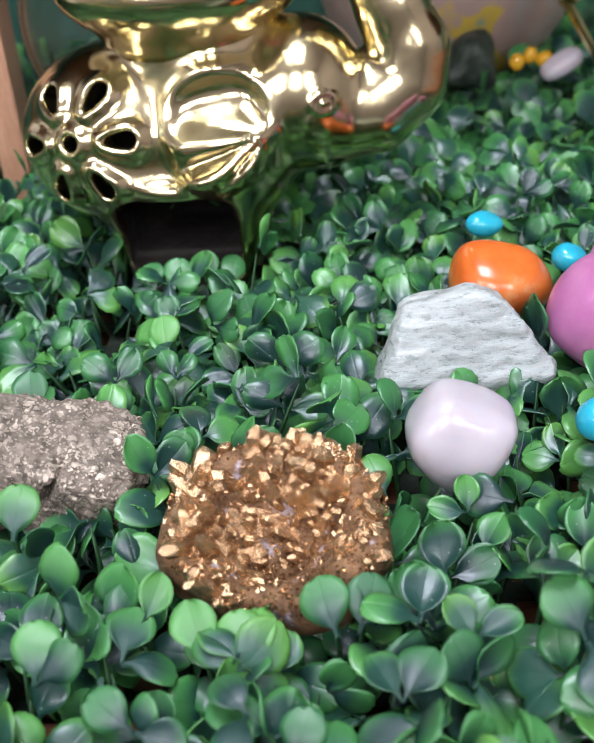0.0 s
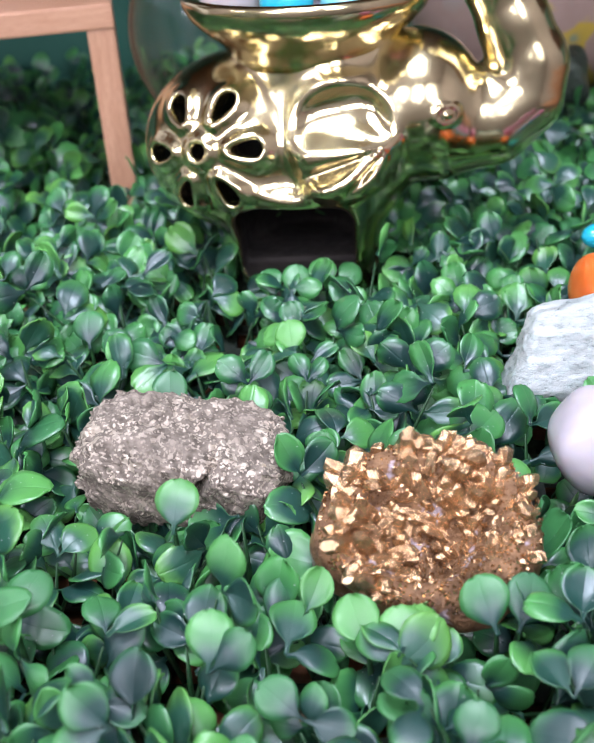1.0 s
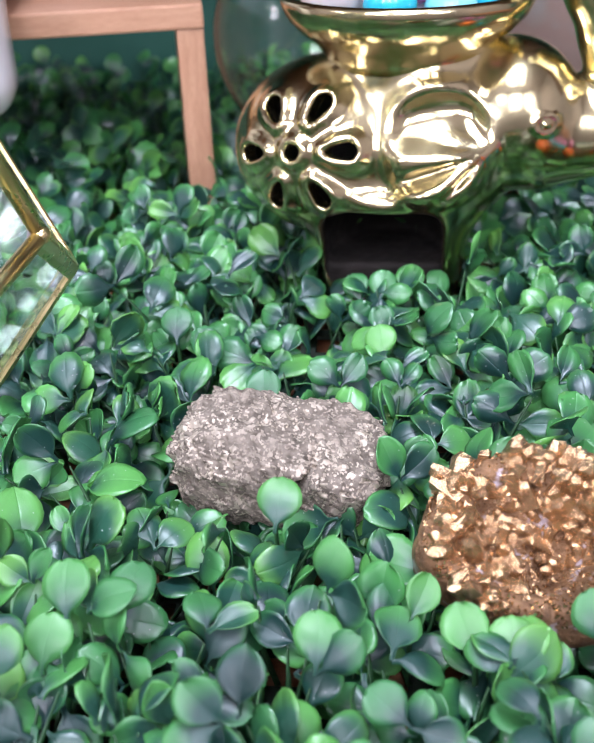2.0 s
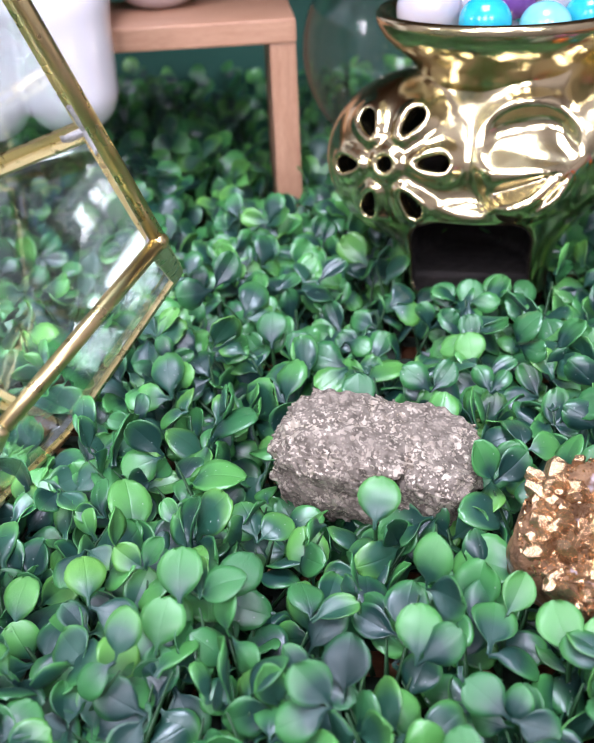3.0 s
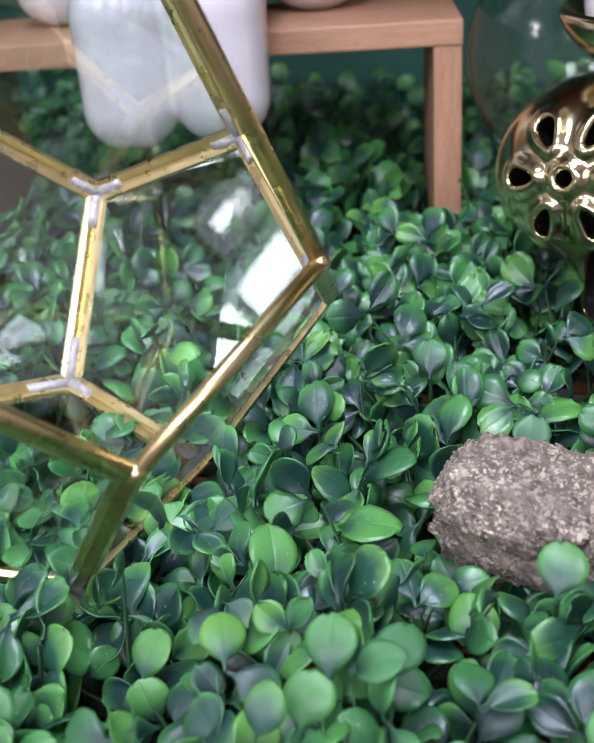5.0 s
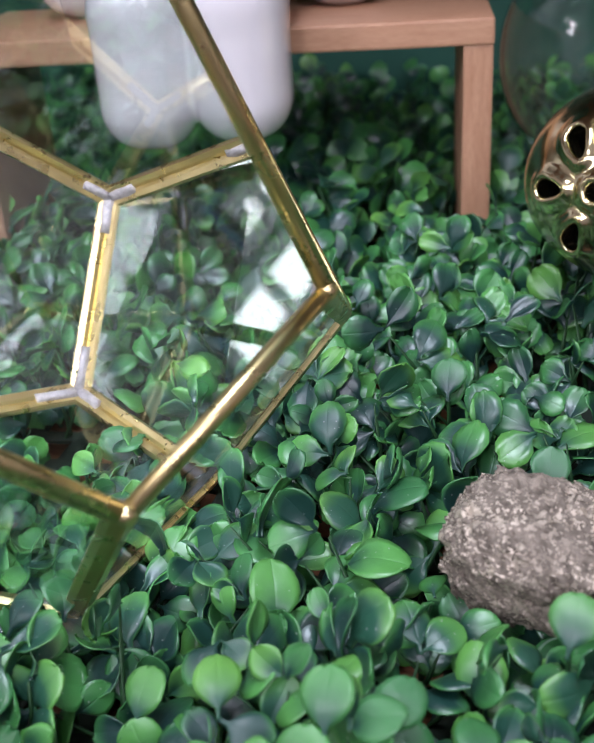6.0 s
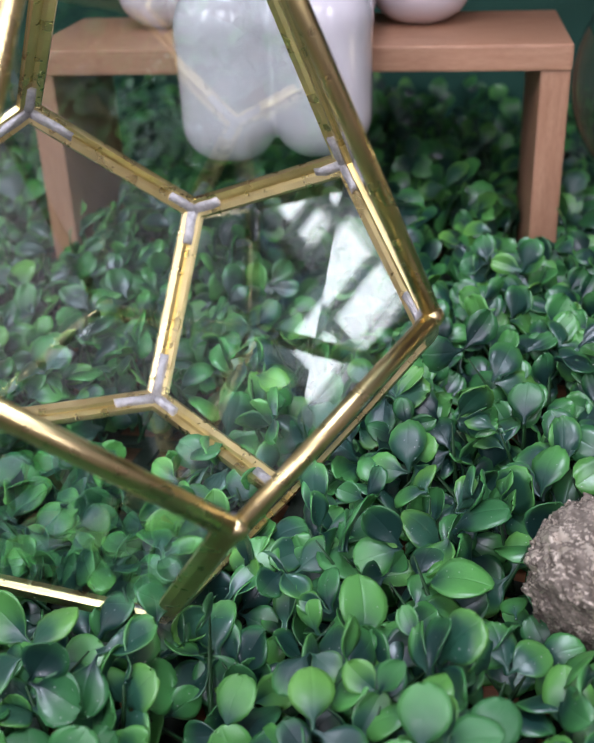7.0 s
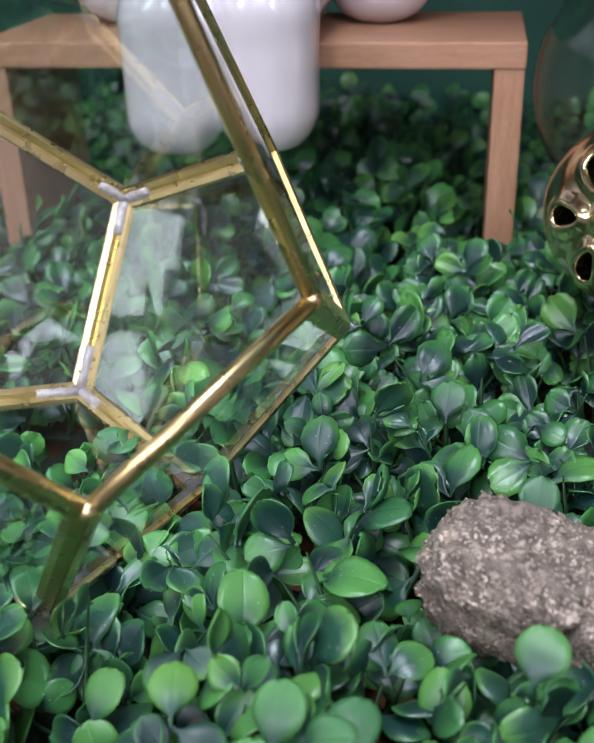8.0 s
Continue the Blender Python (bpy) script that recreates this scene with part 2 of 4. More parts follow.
def box(sx, sy, sz, bevel=0.0, centre=(0, 0, 0), segments=2):
    bm = bmesh.new()
    bmesh.ops.create_cube(bm, size=1)
    bmesh.ops.scale(bm, vec=(sx, sy, sz), verts=bm.verts)
    if bevel:
        bmesh.ops.bevel(bm, geom=list(bm.edges), offset=bevel, segments=segments, profile=0.6, affect="EDGES")
    bmesh.ops.translate(bm, vec=centre, verts=bm.verts)
    return bm


def nets(fn, lo, hi, step):
    """The surface fn = 0 in a box, as a smooth quad mesh."""
    ax = [np.arange(a, b + step, step) for a, b in zip(lo, hi)]
    n = [len(a) for a in ax]
    d = fn(*np.meshgrid(*ax, indexing="ij")).astype(np.float32)
    ins = d < 0
    cnt = np.zeros([k - 1 for k in n], np.int8)
    for i in (0, 1):
        for j in (0, 1):
            for k in (0, 1):
                cnt += ins[i:n[0] - 1 + i, j:n[1] - 1 + j, k:n[2] - 1 + k]
    act = np.argwhere((cnt > 0) & (cnt < 8))
    idx = -np.ones(cnt.shape, np.int64)
    idx[tuple(act.T)] = np.arange(len(act))
    acc, num = np.zeros((len(act), 3)), np.zeros(len(act))
    cor = [np.array(c) for c in ((0, 0, 0), (1, 0, 0), (0, 1, 0), (0, 0, 1), (1, 1, 0), (1, 0, 1), (0, 1, 1), (1, 1, 1))]
    for a in cor:
        for b in cor:
            if (b - a).sum() == 1 and (b - a).min() == 0:
                da, db = d[tuple((act + a).T)], d[tuple((act + b).T)]
                hit = (da < 0) != (db < 0)
                s = np.where(hit, da / np.where(hit, da - db, 1), 0)
                acc += np.where(hit[:, None], a + s[:, None] * (b - a), 0)
                num += hit
    v = np.array(lo) + (act + acc / num[:, None]) * step
    quads = []
    for axis in range(3):
        sl0, sl1 = [slice(None)] * 3, [slice(None)] * 3
        sl0[axis], sl1[axis] = slice(0, -1), slice(1, None)
        ch = np.argwhere(ins[tuple(sl0)] != ins[tuple(sl1)])
        u, w = [(1, 2), (2, 0), (0, 1)][axis]
        ok = (ch[:, u] > 0) & (ch[:, w] > 0) & (ch[:, u] < n[u] - 1) & (ch[:, w] < n[w] - 1)
        ch = ch[ok]
        eu, ew = np.eye(3, dtype=int)[u], np.eye(3, dtype=int)[w]
        q = np.stack([idx[tuple((ch - o).T)] for o in (eu + ew, ew, 0 * eu, eu)], 1)
        flip = ~ins[tuple(ch.T)]
        q[flip] = q[flip][:, ::-1]
        quads.append(q)
    return v, np.concatenate(quads)


def sdf_mesh(name, fn, lo, hi, step):
    v, q = nets(fn, lo, hi, step)
    me = bpy.data.meshes.new(name)
    me.vertices.add(len(v))
    me.vertices.foreach_set("co", v.ravel())
    me.loops.add(q.size)
    me.loops.foreach_set("vertex_index", q.ravel())
    me.polygons.add(len(q))
    me.polygons.foreach_set("loop_start", np.arange(0, q.size, 4))
    me.polygons.foreach_set("use_smooth", [True] * len(q))
    me.update(calc_edges=True)
    me.validate()
    return me


def smin(a, b, k):
    h = np.clip(0.5 + 0.5 * (b - a) / k, 0, 1)
    return b * (1 - h) + a * h - k * h * (1 - h)


def smax(a, b, k):
    return -smin(-a, -b, k)


def ell(x, y, z, c, r):
    """About the distance from an ellipsoid."""
    p = [(q - w) / s for q, w, s in zip((x, y, z), c, r)]
    k0 = np.sqrt(p[0] ** 2 + p[1] ** 2 + p[2] ** 2)
    k1 = np.sqrt(sum((a / s) ** 2 for a, s in zip(p, r))) + 1e-9
    return k0 * (k0 - 1) / k1


def caps(x, y, z, a, b, ra, rb=None):
    """The distance from a tapering capsule."""
    rb = ra if rb is None else rb
    a, b = np.array(a), np.array(b)
    ab = b - a
    t = np.clip(((x - a[0]) * ab[0] + (y - a[1]) * ab[1] + (z - a[2]) * ab[2]) / (ab @ ab), 0, 1)
    return np.sqrt((x - a[0] - t * ab[0]) ** 2 + (y - a[1] - t * ab[1]) ** 2 + (z - a[2] - t * ab[2]) ** 2) - (ra + (rb - ra) * t)


def wavy(x, y, z, f, seed):
    """A cheap smooth wobble from -1 to 1."""
    r = np.random.RandomState(seed)
    s = 0
    for _ in range(5):
        k = r.normal(size=3) * f
        s = s + np.sin(k[0] * x + k[1] * y + k[2] * z + r.uniform(0, 6.28)) / 5
    return s


def tube(points, radius, sides=8, closed_ends=True):
    """A round rod through points."""
    bm = bmesh.new()
    rings = []
    pts = [Vector(p) for p in points]
    for i, p in enumerate(pts):
        d = (pts[min(i + 1, len(pts) - 1)] - pts[max(i - 1, 0)]).normalized()
        s = d.cross(Vector((0.3, 0.1, 1))).normalized()
        u = s.cross(d)
        rings.append([bm.verts.new(p + radius * (math.cos(a) * s + math.sin(a) * u)) for a in (2 * math.pi * k / sides for k in range(sides))])
    for a, b in zip(rings, rings[1:]):
        for k in range(sides):
            bm.faces.new((a[k], a[(k + 1) % sides], b[(k + 1) % sides], b[k]))
    if closed_ends:
        bm.faces.new(rings[0]), bm.faces.new(rings[-1][::-1])
    return bm


def lathe(profile, steps=48):
    """A turned shape from (radius, height) pairs."""
    bm = bmesh.new()
    rings = [[bm.verts.new((r * math.cos(2 * math.pi * k / steps), r * math.sin(2 * math.pi * k / steps), z)) for k in range(steps)] for r, z in profile]
    for a, b in zip(rings, rings[1:]):
        for k in range(steps):
            bm.faces.new((a[k], a[(k + 1) % steps], b[(k + 1) % steps], b[k]))
    bmesh.ops.remove_doubles(bm, verts=bm.verts, dist=1e-6)
    return bm


# ---- the room ----
def wall(name, sx, sy, sz, c, material, label):
    return tagged(part(name, box(sx, sy, sz, 0, c), material), label, "wall", kind="structure")


WALL_Y, ROOM_X, BACK_Y, TOP = 0.70, 1.9, -1.6, 2.2
wall("wall_north", 2 * ROOM_X, 0.1, TOP + 0.75, (0, WALL_Y + 0.05, (TOP - 0.75) / 2), WALL_GREEN, "dark teal green painted wall behind the display")
wall("wall_east", 0.1, WALL_Y - BACK_Y, TOP + 0.75, (ROOM_X + 0.05, (WALL_Y + BACK_Y) / 2, (TOP - 0.75) / 2), PLASTER, "plain dusky plastered side wall")
tagged(part("floor", box(2 * ROOM_X + 0.2, WALL_Y - BACK_Y + 0.3, 0.1, 0, (0, (WALL_Y + BACK_Y) / 2, -0.80)), FLOOR), "plain brown tiled shop floor", "floor", kind="structure")


def slabs(name, pieces, material, label, category):
    """A wall or ceiling out of blocks, (x0, x1, y0, y1, z0, z1), that leave its openings free."""
    bm = bmesh.new()
    for x0, x1, y0, y1, z0, z1 in pieces:
        v = [bm.verts.new(p) for p in ((x0, y0, z0), (x1, y0, z0), (x1, y1, z0), (x0, y1, z0), (x0, y0, z1), (x1, y0, z1), (x1, y1, z1), (x0, y1, z1))]
        for f in ((0, 3, 2, 1), (4, 5, 6, 7), (0, 1, 5, 4), (1, 2, 6, 5), (2, 3, 7, 6), (3, 0, 4, 7)):
            bm.faces.new([v[k] for k in f])
    tagged(part(name, bm, material), label, category, kind="structure")


def with_holes(us, vs, holes):
    return [(us[i], us[i + 1], vs[j], vs[j + 1]) for i in range(len(us) - 1) for j in range(len(vs) - 1) if (i, j) not in holes]


slabs("wall_south", [(a, b, BACK_Y - 0.1, BACK_Y, c, d) for a, b, c, d in with_holes([-ROOM_X, -1.25, -0.75, -0.25, 0.25, 0.75, 1.25, ROOM_X], [-0.75, 0.85, 1.75, TOP], {(1, 1), (3, 1), (5, 1)})],
      PLASTER, "plain dusky plastered wall with three window openings", "wall")
slabs("wall_west", [(-ROOM_X - 0.1, -ROOM_X, a, b, c, d) for a, b, c, d in with_holes([BACK_Y, -0.82, -0.48, -0.46, -0.26, WALL_Y], [-0.75, 0.70, 0.90, 1.16, 1.18, TOP], {(1, 1), (1, 2), (1, 3), (3, 2)})],
      PLASTER, "plain dusky plastered wall with two window openings", "wall")


def window(k, m, w, h, bar=0.08):
    """A white casement whose bars cross the opening."""
    win = empty("window_%d" % k, m, "white-painted window with slim glazing bars", "window", "shop windows", "structure")
    for sx, sz, cx, cz in ((w, 0.04, 0, h / 2 - 0.02), (w, 0.04, 0, 0.02 - h / 2), (0.04, h - 0.08, 0.02 - w / 2, 0), (0.04, h - 0.08, w / 2 - 0.02, 0)):
        part("frame", box(sx, 0.05, sz, 0.004, (cx, 0, cz)), WHITE_PAINT, win)
    part("glazing_bar", box(0.03, 0.03, h - 0.08, 0.003), WHITE_PAINT, win)
    for sx in (-1, 1):
        part("glazing_bar", box(w / 2 - 0.055, 0.03, 0.03, 0.003, (sx * (w / 4 - 0.0125), 0, bar)), WHITE_PAINT, win)


for i, x in enumerate((-1.0, 0.0, 1.0)):
    window(i + 1, pose(x, BACK_Y + 0.085, 1.30), 0.50, 0.90)
window(4, pose(-ROOM_X + 0.075, -0.65, 0.94, 0, 0, 90), 0.34, 0.48, -0.02)
window(5, pose(-ROOM_X + 0.075, -0.36, 1.03, 0, 0, 90), 0.20, 0.26, 0.02)


slabs("ceiling", [(a, b, c, d, TOP, TOP + 0.1) for a, b, c, d in with_holes([-ROOM_X, -0.40, 0.40, ROOM_X], [BACK_Y, -0.65, 0.25, WALL_Y], {(1, 1)})],
      PLASTER, "plain dusky plastered ceiling with a skylight opening", "ceiling")


def wall_shelf():
    """An unseen deep shelf, added over the back of the display to keep it in shade."""
    sh = empty("wall_shelf", pose(-0.1, 0.54, 0.33), "plain dark wooden wall shelf added unseen over the display for shade", "shelf", kind="structure")
    part("board", box(1.7, 0.318, 0.022, 0.002), TABLE_WOOD, sh)
    for x in (-0.7, 0.7):
        part("bracket", box(0.02, 0.25, 0.05, 0.002, (x, 0.03, -0.036)), TABLE_WOOD, sh)


wall_shelf()


def table():
    t = empty("display_table", pose(0, 0, 0), "red-brown wooden display table under the greenery", "table")
    part("tabletop", box(1.5, 0.66, 0.03, 0.004, (-0.1, 0.365, -0.016)), TABLE_WOOD, t)
    for x in (-0.8, 0.6):
        for y in (0.07, 0.66):
            part("leg", box(0.05, 0.05, 0.72, 0.004, (x, y, -0.39)), TABLE_WOOD, t)


table()


def top_of_leaves(x, y):
    """The height of the foliage over the table."""
    return 0.0365 + 0.045 * (min(y, 0.42) - 0.22) + 0.0025 * math.sin(31 * x + 1.3) * math.sin(27 * y + 0.4)


# ---- the bench ----
BENCH = pose(-0.1175, 0.432, 0.0, 0, 0, 13)


def bench():
    b = empty("wooden_bench", BENCH, "small pale wooden bench riser standing in the greenery", "bench")
    w, d, top, th = 0.2265, 0.083, 0.1232, 0.0105
    part("seat", box(w, d, th, 0.0012, (-w / 2, d / 2, top - th / 2)), BENCH_WOOD, b)
    for x in (-0.0062, -w + 0.0062):
        part("leg", box(0.0118, d - 0.002, top - th - 0.012, 0.001, (x, d / 2, 0.012 + (top - th - 0.012) / 2)), LEG_WOOD, b)
    return b


bench()


def figure():
    """The white figure on the bench: one smooth glazed mesh."""
    def fn(x, y, z):
        d = None
        for s, ax in ((-1, -0.064), (1, 0.051)):
            q = [np.abs(x - s * 0.0181) - 0.0030, np.abs(y + 0.0205) - 0.0024, np.abs(z - 0.1200 - 0.001 * s) - 0.0170]
            leg = np.sqrt(sum(np.maximum(a, 0) ** 2 for a in q)) + np.minimum(np.maximum(np.maximum(q[0], q[1]), q[2]), 0) - 0.0160
            leg = smin(leg, caps(x, y, z, (s * 0.0176, -0.0205, 0.138), (s * 0.017, 0.04, 0.143), 0.0182, 0.018), 0.004)
            arm = ell(x, y, z, (ax, 0.062, 0.137), (0.0215, 0.019, 0.0145))
            arm = smin(arm, caps(x, y, z, (ax * 0.9, 0.062, 0.145), (s * 0.030, 0.06, 0.20), 0.012, 0.012), 0.008)
            q = smin(leg, arm, 0.003)
            d = q if d is None else smin(d, q, 0.0030)
        d = smin(d, ell(x, y, z, (0, 0.055, 0.175), (0.034, 0.028, 0.048)), 0.010)
        d = smin(d, ell(x, y, z, (0, 0.052, 0.245), (0.034, 0.032, 0.034)), 0.006)
        return np.maximum(d, 0.1233 - z + np.where(y < 0.008, -1.0, 0.0))

    ob = link("ceramic_figure", sdf_mesh("ceramic_figure", fn, (-0.10, -0.046, 0.07), (0.09, 0.10, 0.29), 0.0015), CERAMIC)
    ob.matrix_basis = pose(-0.2262, 0.3985, 0, 0, 0, 12)
    tagged(ob, "white glazed ceramic figure sitting on the wooden bench", "figurine")


figure()


# ---- the glass terrarium ----
def strip(p, q, face_mid, out, wide, thick, trim=0.0):
    """A flat brass wing along the edge p-q, lying in the face towards face_mid."""
    d = (q - p).normalized()
    p, q = p + d * trim, q - d * trim
    inward = (face_mid - p)
    inward = (inward - d * inward.dot(d)).normalized()
    bm = bmesh.new()
    ring = []
    for e in (p, q):
        ring.append([bm.verts.new(e + inward * a + out * b) for a, b in ((-0.0004, thick / 2), (wide * 0.55, thick / 2 + 0.0003), (wide, thick / 2 - 0.0002), (wide, -thick / 2 + 0.0002), (wide * 0.55, -thick / 2 - 0.0003), (-0.0004, -thick / 2))])
    for k in range(6):
        bm.faces.new((ring[0][k], ring[0][(k + 1) % 6], ring[1][(k + 1) % 6], ring[1][k]))
    bm.faces.new(ring[0][::-1]), bm.faces.new(ring[1])
    return bm


def terrarium():
    """A brass and glass drop: pentagons below, five kites that meet in a point above."""
    V = {}
    for i in range(5):
        t = 2 * math.pi * i / 5
        s = t + math.pi / 5
        V["b%d" % i] = Vector((0.0558 * math.cos(t), 0.0558 * math.sin(t), 0))
        V["l%d" % i] = Vector((0.0914 * math.cos(t), 0.0914 * math.sin(t), 0.0579))
        V["u%d" % i] = Vector((0.0887 * math.cos(s), 0.0887 * math.sin(s), 0.0892))
    V["top"] = Vector((0.013, -0.0075, 0.2183))
    th = empty("geometric_terrarium", TERRARIUM, "empty brass-framed glass geometric terrarium resting in the greenery", "terrarium")
    n = [(i + 1) % 5 for i in range(5)]
    edges = []
    for i in range(5):
        edges += [("b%d" % i, "b%d" % n[i]), ("b%d" % i, "l%d" % i), ("l%d" % i, "u%d" % i), ("u%d" % i, "l%d" % n[i]), ("u%d" % i, "top")]
    faces = [["b%d" % i for i in range(5)]]
    faces += [["b%d" % i, "b%d" % n[i], "l%d" % n[i], "u%d" % i, "l%d" % i] for i in range(5)]
    faces += [["u%d" % i, "l%d" % n[i], "u%d" % n[i], "top"] for i in range(5)]
    mid = Vector((0, 0, 0.075))
    opening = {"l0", "u0", "top", "u4"}

    def face_out(f):
        c = sum((V[k] for k in f), Vector()) / len(f)
        m = (V[f[1]] - V[f[0]]).cross(V[f[2]] - V[f[0]]).normalized()
        return c, (m if m.dot(c - mid) > 0 else -m)

    for p, q in edges:
        sides = [f for f in faces if p in f and q in f and set(f) != opening]
        rim = p in opening and q in opening
        d = V[q] - V[p]
        if rim:
            bar = part("rim_bar", tube([V[p], V[p] + d * 0.5, V[q]], 0.0021, 12), BRASS, th, smooth=True)
        else:
            bar = part("bar", tube([V[p], V[p] + d * 0.5, V[q]], 0.0007, 8), BRASS, th, smooth=True)
        for f in sides:
            c, o = face_out(f)
            part("wing", strip(V[p], V[q], c, o, 0.0046 if rim else 0.0042, 0.0026, 0.0008), BRASS, bar)
    for k, v in V.items():
        inside = (mid - v).normalized()
        if k in opening:
            bm = bmesh.new()
            bmesh.ops.create_uvsphere(bm, u_segments=12, v_segments=8, radius=0.0025)
            bmesh.ops.translate(bm, vec=v, verts=bm.verts)
            part("joint", bm, BRASS, th, smooth=True)
        # rough solder inside each corner, along its bars
        for q in [q if p == k else p for p, q in edges if k in (p, q)]:
            d = V[q] - v
            if k in opening and q in opening:
                continue
            ln = d.length
            d.normalize()
            far = min(0.35 * ln, random.uniform(0.009, 0.017))
            pts = [v + inside * 0.0019 + d * f for f in (0.0, far * 0.35, far * 0.7, far)]
            bm = tube(pts, 0.0020, 9)
            for w in bm.verts:
                w.co += Vector((random.gauss(0, 1), random.gauss(0, 1), random.gauss(0, 1))) * 0.00022
            part("solder", bm, SOLDER, th, smooth=True)
    for f in faces:
        if set(f) == opening:
            continue
        c, o = face_out(f)
        m = len(f)
        bm = bmesh.new()
        # both sides are split along the same lines, so that the pane keeps one thickness
        tri = [(0, 1, 3), (1, 2, 3)] if m == 4 else [(0, 1, 2), (0, 2, 3), (0, 3, 4)]
        a = [bm.verts.new(c + (V[k] - c) * 0.985 + o * 0.0003) for k in f]
        b = [bm.verts.new(c + (V[k] - c) * 0.985 - o * 0.0003) for k in f]
        for t in tri:
            bm.faces.new([a[k] for k in t]), bm.faces.new([b[k] for k in t[::-1]])
        for j in range(m):
            bm.faces.new((a[j], b[j], b[(j + 1) % m], a[(j + 1) % m]))
        part("pane", bm, BASE_PANE if f[2] == "b2" and m == 5 and f[4] == "b4" else PANE, th).visible_shadow = False
    return th


TERRARIUM = Matrix(((0.7206, 0.6769, 0.1503, -0.2190), (-0.6876, 0.7255, 0.0298, 0.2218), (-0.0888, -0.1248, 0.9882, 0.0296), (0, 0, 0, 1)))
THE_TERRARIUM = terrarium()


# ---- the elephant oil burner ----
E0 = Vector((-0.032, 0.372, 0.0))


def elephant_sdf(x, y, z):
    """A fat round rump, a shoulder, a domed head and a trunk that swings up, on a tapering drum of legs."""
    body = ell(x, y, z, (-0.0255, 0, 0.0805), (0.0392, 0.0395, 0.0335))
    body = smin(body, ell(x, y, z, (0.0110, 0, 0.0815), (0.0330, 0.0370, 0.0330)), 0.010)
    base = (np.hypot((x + 0.0045) / 0.0300, y / 0.0385) - 1 - 4.2 * (z - 0.045)) * 0.030
    base = smax(base, np.abs(z - 0.047) - 0.024, 0.003)
    body = smin(body, base, 0.010)
    body = smin(body, ell(x, y, z, (0.0385, -0.005, 0.0935), (0.0255, 0.0290, 0.0265)), 0.006)
    path = ((0.0480, -0.008, 0.0850, 0.0200), (0.0655, -0.008, 0.0870, 0.0165), (0.0765, -0.007, 0.0940, 0.0145), (0.0790, -0.006, 0.1060, 0.0132),
            (0.0730, -0.005, 0.1200, 0.0120), (0.0660, -0.004, 0.1350, 0.0112), (0.0630, -0.004, 0.1500, 0.0116))
    for a, b in zip(path, path[1:]):
        body = smin(body, caps(x, y, z, a[:3], b[:3], a[3], b[3]), 0.005)
    neck = smax(np.hypot(x - 0.002, y) - (0.0290 - 0.10 * (z - 0.110)), np.abs(z - 0.107) - 0.012, 0.003)
    return smin(body, neck, 0.007)


